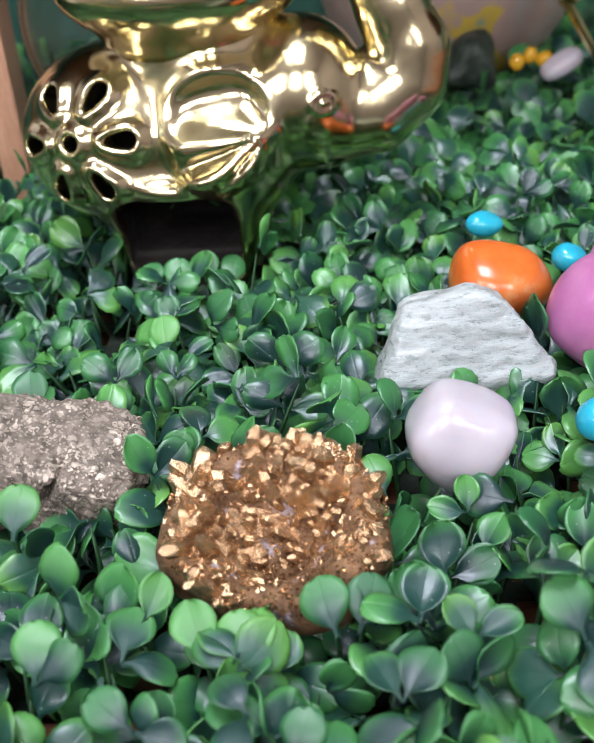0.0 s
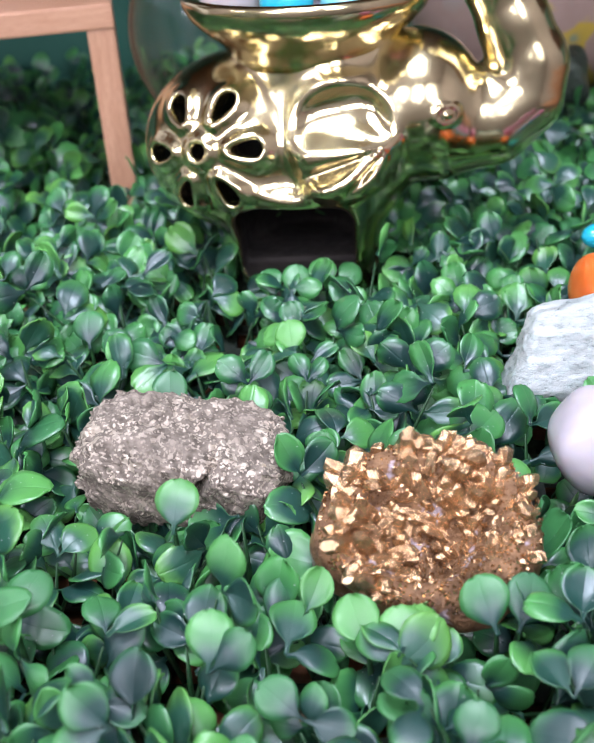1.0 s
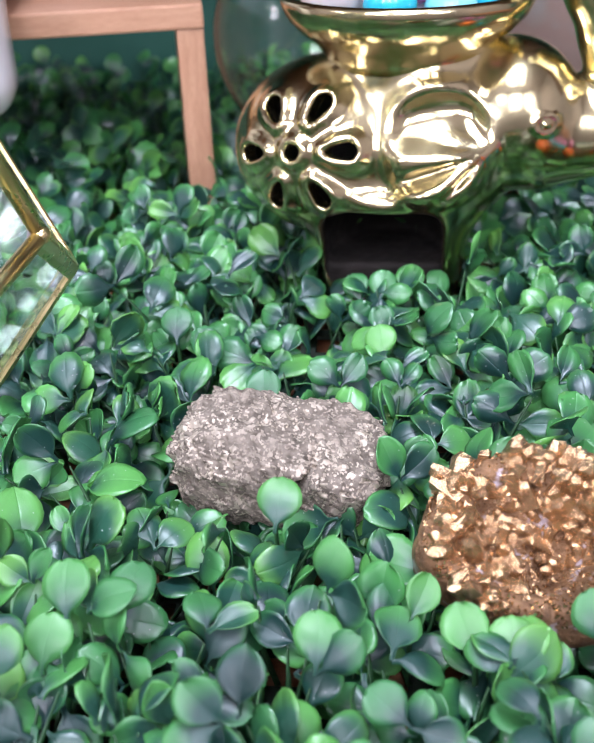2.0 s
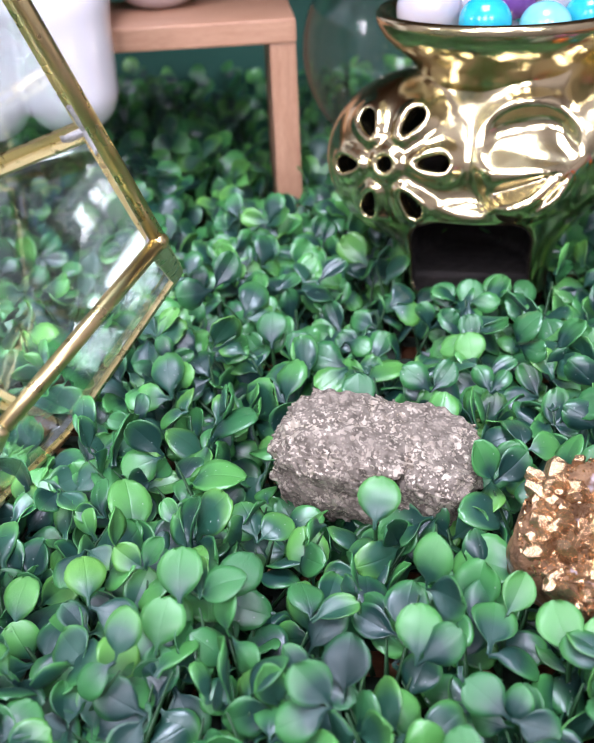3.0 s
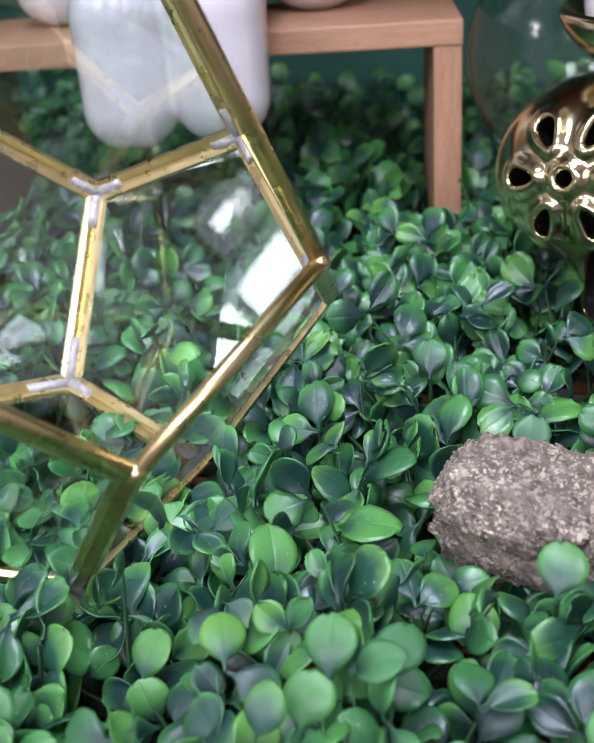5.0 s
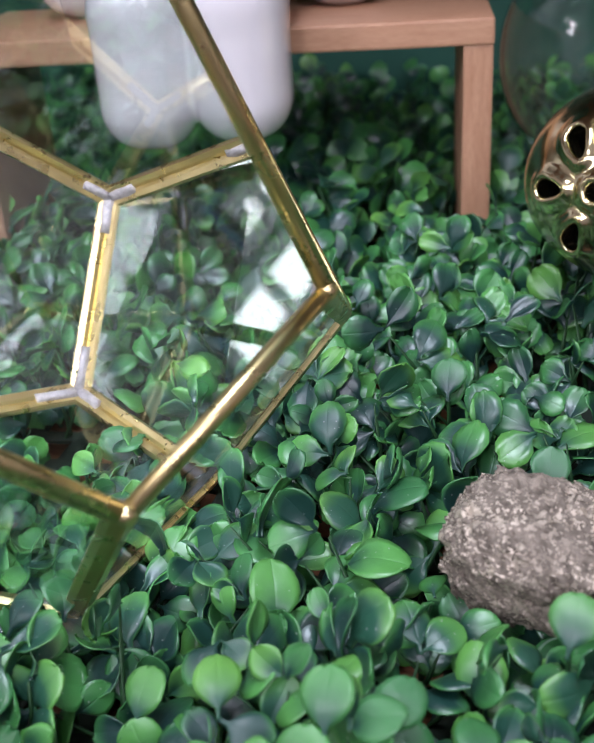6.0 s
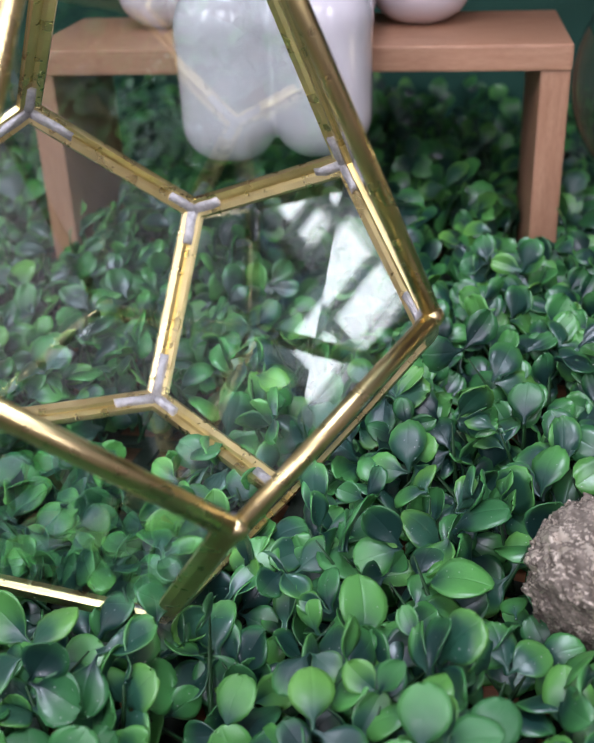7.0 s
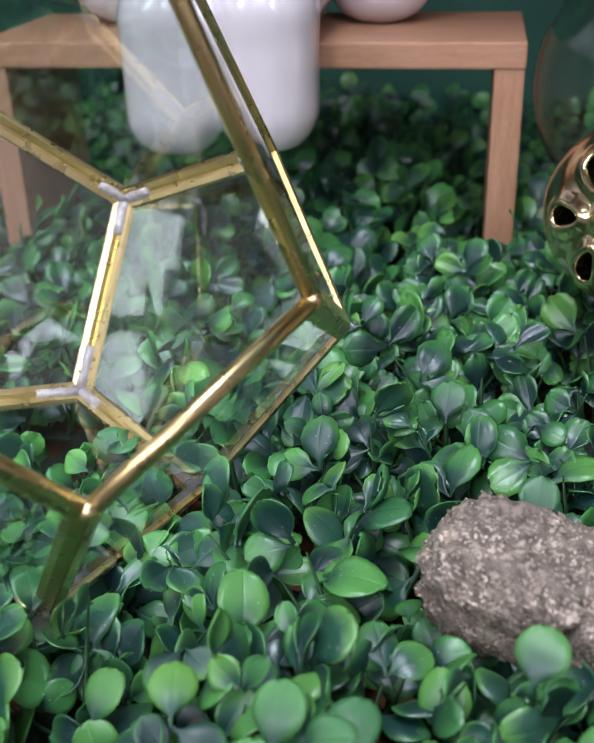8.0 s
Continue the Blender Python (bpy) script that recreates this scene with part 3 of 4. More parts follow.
def elephant():
    th = empty("elephant_oil_burner", pose(E0.x, E0.y, E0.z), "shiny gold-glazed ceramic elephant oil burner standing in the greenery", "oil burner")
    c = np.array((-0.0388, -0.0360, 0.0876))
    nr = np.array((-0.34, -0.90, 0.22))
    nr /= np.linalg.norm(nr)
    e1 = np.cross(nr, (0, 0, 1.0))
    e1 /= np.linalg.norm(e1)
    e1 = -e1 if e1[0] < 0 else e1
    e2 = np.cross(e1, nr)
    e2 = -e2 if e2[2] < 0 else e2
    ear = np.array((0.0120, -0.036, 0.0895))

    def fn(x, y, z):
        d = elephant_sdf(x, y, z)
        # raised petals with pierced teardrops
        px, py, pz = x - c[0], y - c[1], z - c[2]
        u, v = px * e1[0] + py * e1[1] + pz * e1[2], px * e2[0] + py * e2[1] + pz * e2[2]
        w = px * nr[0] + py * nr[1] + pz * nr[2]
        front = (w > -0.02)
        hole = np.hypot(u, v) - 0.0027
        for k in range(6):
            a = radians(66 - 60 * k)
            s, q = u * math.cos(a) + v * math.sin(a), -u * math.sin(a) + v * math.cos(a)
            t = np.clip((s - 0.0125) / 0.0065, 0, 1)
            pet = np.hypot(s - (0.0125 + 0.0065 * t), q) - (0.0007 + 0.0023 * np.sqrt(t))
            hole = np.minimum(hole, pet)
        rim = np.exp(-((hole - 0.0014) / 0.0025) ** 2) * 0.0025
        d = d - np.where(front, rim, 0)
        # the ear: a fan with ridges in its lower half and a scooped upper half
        a1, a2 = x - ear[0], z - ear[2]
        er = np.sqrt((a1 / 0.0195) ** 2 + (a2 / 0.0215) ** 2)
        near = y < -0.012
        rx, rz = x - (ear[0] + 0.0165), z - (ear[2] - 0.0015)
        ang = np.arctan2(-rz, -rx)
        reach = np.hypot(rx, rz)
        low = 1 / (1 + np.exp((rz - 0.06 * rx + 0.0005) * 420))
        grow = np.clip(reach / 0.018, 0, 1)
        ribs = 0.0008 + 0.0034 * np.clip(reach / 0.013, 0, 1) * (np.abs(np.cos(ang * 6.5 - 0.5)) - 0.6)
        scoop = 0.0015 - 0.0085 * np.sin(math.pi * np.clip((rz + 0.001) / 0.0225, 0, 1)) ** 0.8
        inside = 1 / (1 + np.exp((er - 0.86) * 12))
        lift = 0.0046 / (1 + np.exp((er - 0.98) * 13)) + (low * ribs + (1 - low) * scoop) * inside
        d = d - np.where(near, lift, 0)
        # eye
        er2 = np.hypot(x - 0.0480, (z - 0.0955) * 1.3)
        d = d - np.where(near, 0.0012 * np.exp(-((er2 - 0.0042) / 0.0012) ** 2) + 0.0016 * np.exp(-(er2 / 0.002) ** 2), 0)
        # hollow with a wall, an arch in the side, the pierced petals
        room = ell(x, y, z, (-0.0235, 0, 0.0800), (0.0350, 0.0350, 0.0285))
        room = smin(room, ell(x, y, z, (0.0060, 0, 0.0790), (0.0270, 0.0325, 0.0270)), 0.006)
        room = smin(room, smax((np.hypot((x + 0.0060) / 0.0245, y / 0.0350) - 1) * 0.026, np.abs(z - 0.056) - 0.024, 0.003), 0.005)
        d = smax(d, -room, 0.0015)
        ax_, az = x + 0.0078, z - 0.034
        arch = smax(np.abs(ax_) - 0.0222, az - 0.0320, 0.012)
        d = smax(d, -smax(smax(arch, y + 0.004, 0.002), 0.0305 - z, 0.002), 0.0022)
        d = smax(d, -np.where(front, np.maximum(hole, np.abs(w) - 0.02), 1.0), 0.001)
        return d

    me = sdf_mesh("body", fn, (-0.070, -0.056, 0.020), (0.098, 0.050, 0.168), 0.0009)
    me.materials.append(GOLD)
    me.materials.append(BURNER_INSIDE)
    # the inside faces take the near-black material
    vs = np.zeros(len(me.vertices) * 3)
    me.vertices.foreach_get("co", vs)
    vs = vs.reshape(-1, 3)
    cen = np.zeros(len(me.polygons) * 3)
    me.polygons.foreach_get("center", cen)
    cen = cen.reshape(-1, 3)
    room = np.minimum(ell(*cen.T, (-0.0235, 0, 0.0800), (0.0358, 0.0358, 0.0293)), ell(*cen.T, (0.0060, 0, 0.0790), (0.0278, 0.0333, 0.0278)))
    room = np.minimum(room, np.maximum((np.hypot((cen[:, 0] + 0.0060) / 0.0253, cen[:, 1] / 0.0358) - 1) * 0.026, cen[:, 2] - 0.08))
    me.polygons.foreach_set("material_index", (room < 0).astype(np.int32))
    link("body", me, GOLD, th)
    prof = [(0.0, 0.108), (0.0285, 0.1110), (0.0293, 0.1140), (0.0325, 0.1185), (0.0385, 0.1230), (0.0428, 0.1275), (0.0450, 0.1320), (0.0452, 0.1348),
            (0.0440, 0.1362), (0.0424, 0.1345), (0.0390, 0.1290), (0.0320, 0.1230), (0.0230, 0.1185), (0.0, 0.1170)]
    part("bowl", lathe(prof, 72), GOLD, th, "flared gold-glazed bowl", smooth=True)


elephant()


# ---- stones ----
def pebble(name, c, r, turn, material, label, category, flats=(), seed=1, step=None, wob=0.06, sq=2.0, soft=0.5):
    """A tumbled stone: a rounded body with some worn flats."""
    step = step or max(r) / 16

    def fn(x, y, z):
        d = ((np.abs(x / r[0]) ** sq + np.abs(y / r[1]) ** sq + np.abs(z / r[2]) ** sq) ** (1 / sq) - 1) * min(r)
        for (nx, ny, nz), off in flats:
            ln = math.sqrt(nx * nx + ny * ny + nz * nz)
            d = smax(d, (nx * x + ny * y + nz * z) / ln - off, min(r) * soft)
        return d + wavy(x, y, z, 1.6 / max(r), seed) * wob * min(r)

    e = [1.25 * q for q in r]
    ob = link(name, sdf_mesh(name, fn, [-q for q in e], e, step), material)
    ob.matrix_basis = pose(*c, *turn)
    return tagged(ob, label, category)


pebble("orange_stone", (0.0716, 0.303, 0.0438), (0.0188, 0.013, 0.0124), (8, 10, -6), ORANGE, "polished orange carnelian tumbled stone in the greenery", "stone",
       [((1, -0.2, 0.9), 0.0140), ((-1, -0.3, 0.2), 0.0175), ((0.1, -0.4, 1), 0.0108), ((0.6, -1, -0.3), 0.0135)], 3, sq=2.3)
pebble("pink_stone", (0.0962, 0.268, 0.0458), (0.0175, 0.015, 0.0215), (0, -8, 10), PINK, "smooth orchid pink tumbled stone in the greenery", "stone",
       [((-1, -0.2, 0.8), 0.0150), ((-0.7, -1, -0.2), 0.0128), ((0.35, -1, 0.1), 0.0118), ((-1, 0, -0.9), 0.0165)], 5, sq=2.5)
pebble("pink_stone", (0.1130, 0.303, 0.0490), (0.013, 0.011, 0.010), (0, 0, 20), PINK, "small orchid pink tumbled stone behind a larger one", "stone", (), 6)
pebble("white_stone", (0.0466, 0.212, 0.0440), (0.0172, 0.0135, 0.0190), (0, 0, 0), WHITE_Q, "milky white polished quartz stone in the greenery", "stone",
       [((0.42, -0.1, 0.9), 0.0125), ((-0.80, 0, 0.60), 0.0138), ((1, -0.1, -0.75), 0.0118), ((-1, -0.1, -0.55), 0.0128), ((0.1, -1, 0.3), 0.0098), ((-0.2, -0.8, -0.6), 0.0120)], 8, sq=2.5, soft=0.42)
for c, r, s in (((0.0708, 0.336, 0.0500), (0.0075, 0.005, 0.0048), 11), ((0.0955, 0.311, 0.0470), (0.0062, 0.005, 0.005), 12), ((0.0815, 0.211, 0.0490), (0.0062, 0.0055, 0.0058), 13)):
    pebble("turquoise_pebble", c, r, (0, 10, 25), TURQ, "small bright turquoise pebble in the greenery", "pebble", [((0.2, -0.5, 1), r[2] * 0.85)], s)["group"] = "turquoise pebbles"


def raw_crystal():
    """A rough pale crystal slab with a ragged trapezium face."""
    k = Mat("frosted_pale_green_crystal")
    v = k.stretch(40, 60, 130)
    n = k.noise(5, 8, 0.75, v)
    k.set(Base_Color=k.ramp(n, [(0.32, (0.40, 0.47, 0.46)), (0.62, (0.72, 0.78, 0.77))]), Roughness=k.ramp(n, [(0.35, grey3(0.22)), (0.7, grey3(0.5))]),
          Transmission_Weight=k.ramp(k.noise(45, 4), [(0.35, grey3(0.1)), (0.7, grey3(0.5))]), IOR=1.5, Subsurface_Weight=0.4, Subsurface_Radius=(0.006, 0.008, 0.008))
    k.bump(n, 0.7, 0.0010)

    def fn(x, y, z):
        d = np.abs(y) - 0.0085 + 0.10 * z
        for nx, nz, off in ((-0.931, 0.365, 0.0221), (-0.172, 0.985, 0.0170), (0.381, 0.924, 0.0172), (0.826, 0.563, 0.0174), (0.851, -0.526, 0.0275), (0.03, -1.0, 0.0165), (-0.70, -0.71, 0.0285)):
            d = smax(d, nx * x + nz * z - off, 0.0022)
        # worn edges round the front face
        d = smax(d, (-z - 0.9 * y) / 1.34 - 0.0150, 0.002)
        d = smax(d, (-0.93 * x + 0.36 * z - 0.9 * y) / 1.35 - 0.0205, 0.002)
        d = smax(d, (0.82 * x + 0.56 * z - 0.8 * y) / 1.28 - 0.0178, 0.002)
        return d + 0.0010 * wavy(x, y, z, 420, 21) + 0.0006 * wavy(x * 0.4, y, z, 1400, 22) + 0.0003 * wavy(x, y, z, 2600, 23)

    ob = link("raw_crystal", sdf_mesh("raw_crystal", fn, (-0.036, -0.014, -0.022), (0.036, 0.014, 0.024), 0.0008), k.m)
    ob.matrix_basis = pose(0.0545, 0.263, 0.0437, -16, 0, 2) @ Matrix.Scale(0.97, 4)
    tagged(ob, "rough frosted pale green crystal slab leaning in the greenery", "crystal")


raw_crystal()


def pyrite():
    def fn(x, y, z):
        d = ((np.abs(x / 0.0288) ** 3.4 + np.abs(y / 0.0165) ** 3.0 + np.abs(z / 0.0165) ** 3.0) ** (1 / 3.0) - 1) * 0.016
        d = smax(d, (0.25 * x + z) / 1.03 - 0.0135, 0.003)
        # a saddle in the top and a crack down the front
        d = d + 0.0009 * np.exp(-((x - 0.002) / 0.009) ** 2) * (z > 0)
        crack = np.hypot(x - 0.006 - 0.8 * (z - 0.004), 0.35 * (z - 0.004))
        d = d + np.where(y < 0, 0.0060 * np.exp(-(crack / 0.0014) ** 2), 0)
        return d + 0.0007 * wavy(x, y, z, 230, 31) + 0.0009 * wavy(x, y, z, 900, 32) + 0.0008 * wavy(x, y, z, 1900, 33) + 0.0005 * wavy(x, y, z, 3200, 34)

    ob = link("pyrite_rock", sdf_mesh("pyrite_rock", fn, (-0.034, -0.021, -0.021), (0.034, 0.021, 0.021), 0.0006), PYRITE)
    ob.matrix_basis = pose(-0.0646, 0.219, 0.0378, 14, 3, -4)
    tagged(ob, "rough grey-brown pyrite rock with brassy glints in the greenery", "rock")


pyrite()


def druse():
    th = empty("golden_crystal_cluster", pose(0.0005, 0.1895, 0.0315, 20, 0, 0) @ Matrix.Diagonal((1, 0.90, 0.90, 1)), "golden-brown druzy crystal cluster lying in the greenery", "crystal cluster")

    def shape(x, y):
        """The height of the rock's top: a ring with a hollow."""
        rr = np.hypot(x / 0.026, y / 0.0235)
        return 0.006 + 0.0075 * np.exp(-((rr - 0.80) / 0.30) ** 2) - 0.0130 * np.exp(-(np.hypot(x / 0.026, (y + 0.003) / 0.0235) / 0.46) ** 2) - 0.0050 * np.clip((-0.008 - y) / 0.016, 0, 1) + 0.0045 * (y > -0.004) * np.clip((y + 0.004) / 0.02, 0, 1)

    def fn(x, y, z):
        rr = np.hypot(x / 0.0275, y / 0.0250) + 0.05 * np.sin(3 * np.arctan2(y, x) + 1.0) + 0.03 * np.sin(7 * np.arctan2(y, x))
        d = smax((rr - 1) * 0.028, z - shape(x, y), 0.004)
        d = smax(d, -z - 0.012 + 0.006 * rr ** 2, 0.004)
        return d + 0.0007 * wavy(x, y, z, 420, 41) + 0.0005 * wavy(x, y, z, 1300, 42)

    link("rock", sdf_mesh("rock", fn, (-0.034, -0.035, -0.018), (0.034, 0.035, 0.024), 0.0008), DRUSE_ROCK, th, "rusty brown druzy rock base")
    kinds = []
    for sides, sharp in ((6, 0.30), (6, 0.5), (5, 0.35), (4, 0.12)):
        bm = bmesh.new()
        r0 = [bm.verts.new((math.cos(2 * math.pi * k / sides), math.sin(2 * math.pi * k / sides) * 0.8, 0)) for k in range(sides)]
        r1 = [bm.verts.new((0.9 * v.co.x, 0.9 * v.co.y, 1 - sharp * 0.6)) for v in r0]
        tip = [bm.verts.new((0.55 * v.co.x + 0.15, 0.5 * v.co.y, 1 - 0.12 * v.co.x)) for v in r0]
        for a, b in ((r0, r1), (r1, tip)):
            for k in range(sides):
                bm.faces.new((a[k], a[(k + 1) % sides], b[(k + 1) % sides], b[k]))
        bm.faces.new(tip)
        bmesh.ops.recalc_face_normals(bm, faces=bm.faces)
        me = bpy.data.meshes.new("crystal")
        bm.to_mesh(me)
        bm.free()
        me.materials.append(QUARTZ_GOLD)
        kinds.append(me)
    rng = random.Random(7)
    made = 0
    while made < 270:
        x, y = rng.uniform(-0.0275, 0.0275), rng.uniform(-0.0245, 0.0245)
        rr = math.hypot(x / 0.0275, y / 0.0245)
        bare = math.hypot((x - 0.005) / 0.0125, (y + 0.0150) / 0.0105)
        if rr > 0.94 or bare < 1:
            continue
        z = float(shape(np.array(x), np.array(y)))
        # the largest stand on the far rim and the west side
        room_for = min(1.0, 0.50 + 0.50 * max(0.0, y / 0.020, -x / 0.022))
        big = (rng.random() ** 1.3) * room_for
        w = 0.0012 + 0.0027 * big
        ln = 0.0034 + 0.0058 * big * rng.uniform(0.6, 1.2)
        dv = Vector((0.5 * x / 0.026 + rng.gauss(0, 0.62), 0.7 * (y + 0.004) / 0.026 + rng.gauss(0, 0.62), 0.95))
        o = new("crystal", kinds[rng.randrange(4)])
        o.parent = th
        o.matrix_basis = Matrix.Translation((x * 0.95, y * 0.95, z - 0.0025)) @ dv.to_track_quat("Z", "Y").to_matrix().to_4x4() @ pose(0, 0, 0, 0, 0, rng.uniform(0, 360)) @ Matrix.Diagonal((w, w, ln, 1))
        made += 1
    # the fine druzy grit between them
    gv, gf = [], []
    for _ in range(2200):
        a, q = rng.uniform(0, 6.283), math.sqrt(rng.random())
        x, y = 0.0270 * q * math.cos(a), 0.0245 * q * math.sin(a)
        z = float(shape(np.array(x), np.array(y)))
        r = rng.uniform(0.00025, 0.0007)
        ax = Vector((rng.gauss(0, 0.5), rng.gauss(0, 0.5), 1)).normalized()
        b1 = ax.orthogonal().normalized()
        b2 = ax.cross(b1)
        o, m = Vector((x, y, z - 0.0002)), len(gv)
        gv += [o + (b1 * math.cos(t) + b2 * math.sin(t)) * r for t in (0, 1.57, 3.14, 4.71)] + [o + ax * r * 2.0]
        gf += [(m, m + 1, m + 4), (m + 1, m + 2, m + 4), (m + 2, m + 3, m + 4), (m + 3, m, m + 4)]
    g = link("grit", mesh_of("grit", gv, gf, False), QUARTZ_GOLD, th)
    tagged(g, "fine golden druzy grit", kind="stuff")


druse()


# ---- bowl filling ----
def bead(c, r, material, label, seed):
    ob = pebble("bowl_stone", c, r, (0, 0, 30 * seed), material, label, "stone", (), seed, wob=0.03, step=max(r) / 12)
    ob["group"] = "stones in the bowl"


W_, T_, A_ = "milky white round stone in the gold bowl", "glossy round turquoise stone in the gold bowl", "pale aqua round stone in the gold bowl"
for i, (x, y, z, r, m, lab) in enumerate((
        (-0.0055, -0.0265, 0.1375, 0.0092, TURQ, T_), (0.0145, -0.0275, 0.1360, 0.0088, AQUA, A_), (-0.0250, -0.0150, 0.1400, 0.0118, WHITE_Q, W_),
        (0.0300, -0.0150, 0.1370, 0.0085, TURQ, T_), (0.0030, -0.0085, 0.1440, 0.0098, PURPLE, "polished purple stone in the gold bowl"),
        (0.0200, -0.0040, 0.1420, 0.0085, WHITE_Q, W_), (-0.0280, 0.0090, 0.1380, 0.0098, AQUA, A_), (-0.0090, 0.0130, 0.1370, 0.0105, WHITE_Q, W_),
        (0.0110, 0.0180, 0.1370, 0.0098, TURQ, T_), (0.0300, 0.0090, 0.1370, 0.0090, WHITE_Q, W_), (0.0000, -0.0060, 0.1270, 0.0098, WHITE_Q, W_),
        (0.0190, -0.0120, 0.1275, 0.0085, WHITE_Q, W_), (-0.0170, -0.0050, 0.1275, 0.0090, TURQ, T_))):
    bead((E0.x + x, E0.y + y, z - 0.0030), (r, r, r * 0.94), m, lab, 60 + i)


# ---- glass and things behind ----
def glass_globe(name, c, r, label, open_top=0.45, thick=0.0022):
    """A blown globe, open above, with a rounded rim."""
    th = empty(name, pose(*c), label, "glass vase")
    a0, a1 = -math.pi / 2, math.pi / 2 - open_top
    turn = [a0 + (a1 - a0) * k / 28 for k in range(29)]
    prof = [(max(0.0, r * math.cos(a)), r * math.sin(a)) for a in turn] + [(max(0.0, (r - thick) * math.cos(a)), (r - thick) * math.sin(a)) for a in turn[::-1]]
    part("globe", lathe(prof, 64), BLOWN, th, smooth=True).visible_shadow = False
    lip, z = (r - thick / 2) * math.cos(a1), r * math.sin(a1) + 0.0022
    ring = [(lip + 0.0024 * math.cos(a), z + 0.0024 * math.sin(a)) for a in (2 * math.pi * k / 12 for k in range(13))]
    part("rim", lathe(ring, 64), BLOWN, th, "thick rounded glass rim", smooth=True).visible_shadow = False


glass_globe("glass_globe_vase", (-0.066, 0.490, 0.099), 0.058, "clear round blown glass globe vase standing in the greenery")


def painted_pot():
    k = Mat("daubed_pot_glaze")
    n = k.noise(22, 3, 0.65)
    col = k.ramp(n, [(0.30, (0.24, 0.24, 0.22)), (0.46, (0.26, 0.18, 0.15)), (0.56, (0.28, 0.20, 0.17)), (0.60, (0.38, 0.27, 0.03)), (0.67, (0.32, 0.24, 0.06)), (0.74, (0.07, 0.20, 0.20))])
    k.set(Base_Color=col, Roughness=0.35)
    k.bump(k.noise(120, 3), 0.2, 0.001)
    prof = [(0.0, 0.030), (0.035, 0.030), (0.055, 0.042), (0.069, 0.062), (0.075, 0.086), (0.072, 0.110), (0.064, 0.128), (0.058, 0.138), (0.060, 0.143), (0.056, 0.144),
            (0.054, 0.137), (0.060, 0.126), (0.068, 0.108), (0.070, 0.086), (0.064, 0.064), (0.050, 0.046), (0.0, 0.036)]
    ob = part("painted_pot", lathe(prof, 56), k.m, smooth=True)
    ob.matrix_basis = pose(0.088, 0.622, 0)
    tagged(ob, "round beige pot daubed with yellow and teal paint", "pot")


painted_pot()
DARK_ROCK = mat_simple("green_black_rough_stone", (0.006, 0.014, 0.010), (0.05, 0.07, 0.05), 90, 0.4, 0.8, 0.002)
pebble("dark_rough_stone", (0.0925, 0.530, 0.058), (0.014, 0.011, 0.015), (0, 14, 0), DARK_ROCK, "rough green-black stone standing in the greenery", "stone",
       [((1, -0.4, 0.9), 0.0125), ((-1, -0.5, 0.4), 0.0135)], 81, wob=0.25, sq=3.0)
pebble("grey_crystal", (0.138, 0.530, 0.054), (0.012, 0.006, 0.006), (0, -28, 10), WHITE_Q, "pale grey crystal point lying in the greenery", "crystal", [((0, -0.5, 1), 0.005)], 82, sq=2.6)
YELLOW = mat_stone("yellow_amber_chip", (0.60, 0.30, 0.01), (0.75, 0.42, 0.03), 90, 0.3)
for k, (x, y, z) in enumerate(((0.116, 0.535, 0.055), (0.123, 0.536, 0.058), (0.130, 0.535, 0.056))):
    pebble("amber_chip", (x, y, z), (0.0040, 0.0036, 0.0046), (20 * k, 0, 40 * k), YELLOW, "small yellow amber chip in the greenery", "stone", (), 84 + k)["group"] = "amber chips"
twin = copy_thing(THE_TERRARIUM, pose(0.226, 0.520, 0.030, 0, 0, 180))
tagged(twin, "second empty brass-framed glass terrarium standing in the greenery")


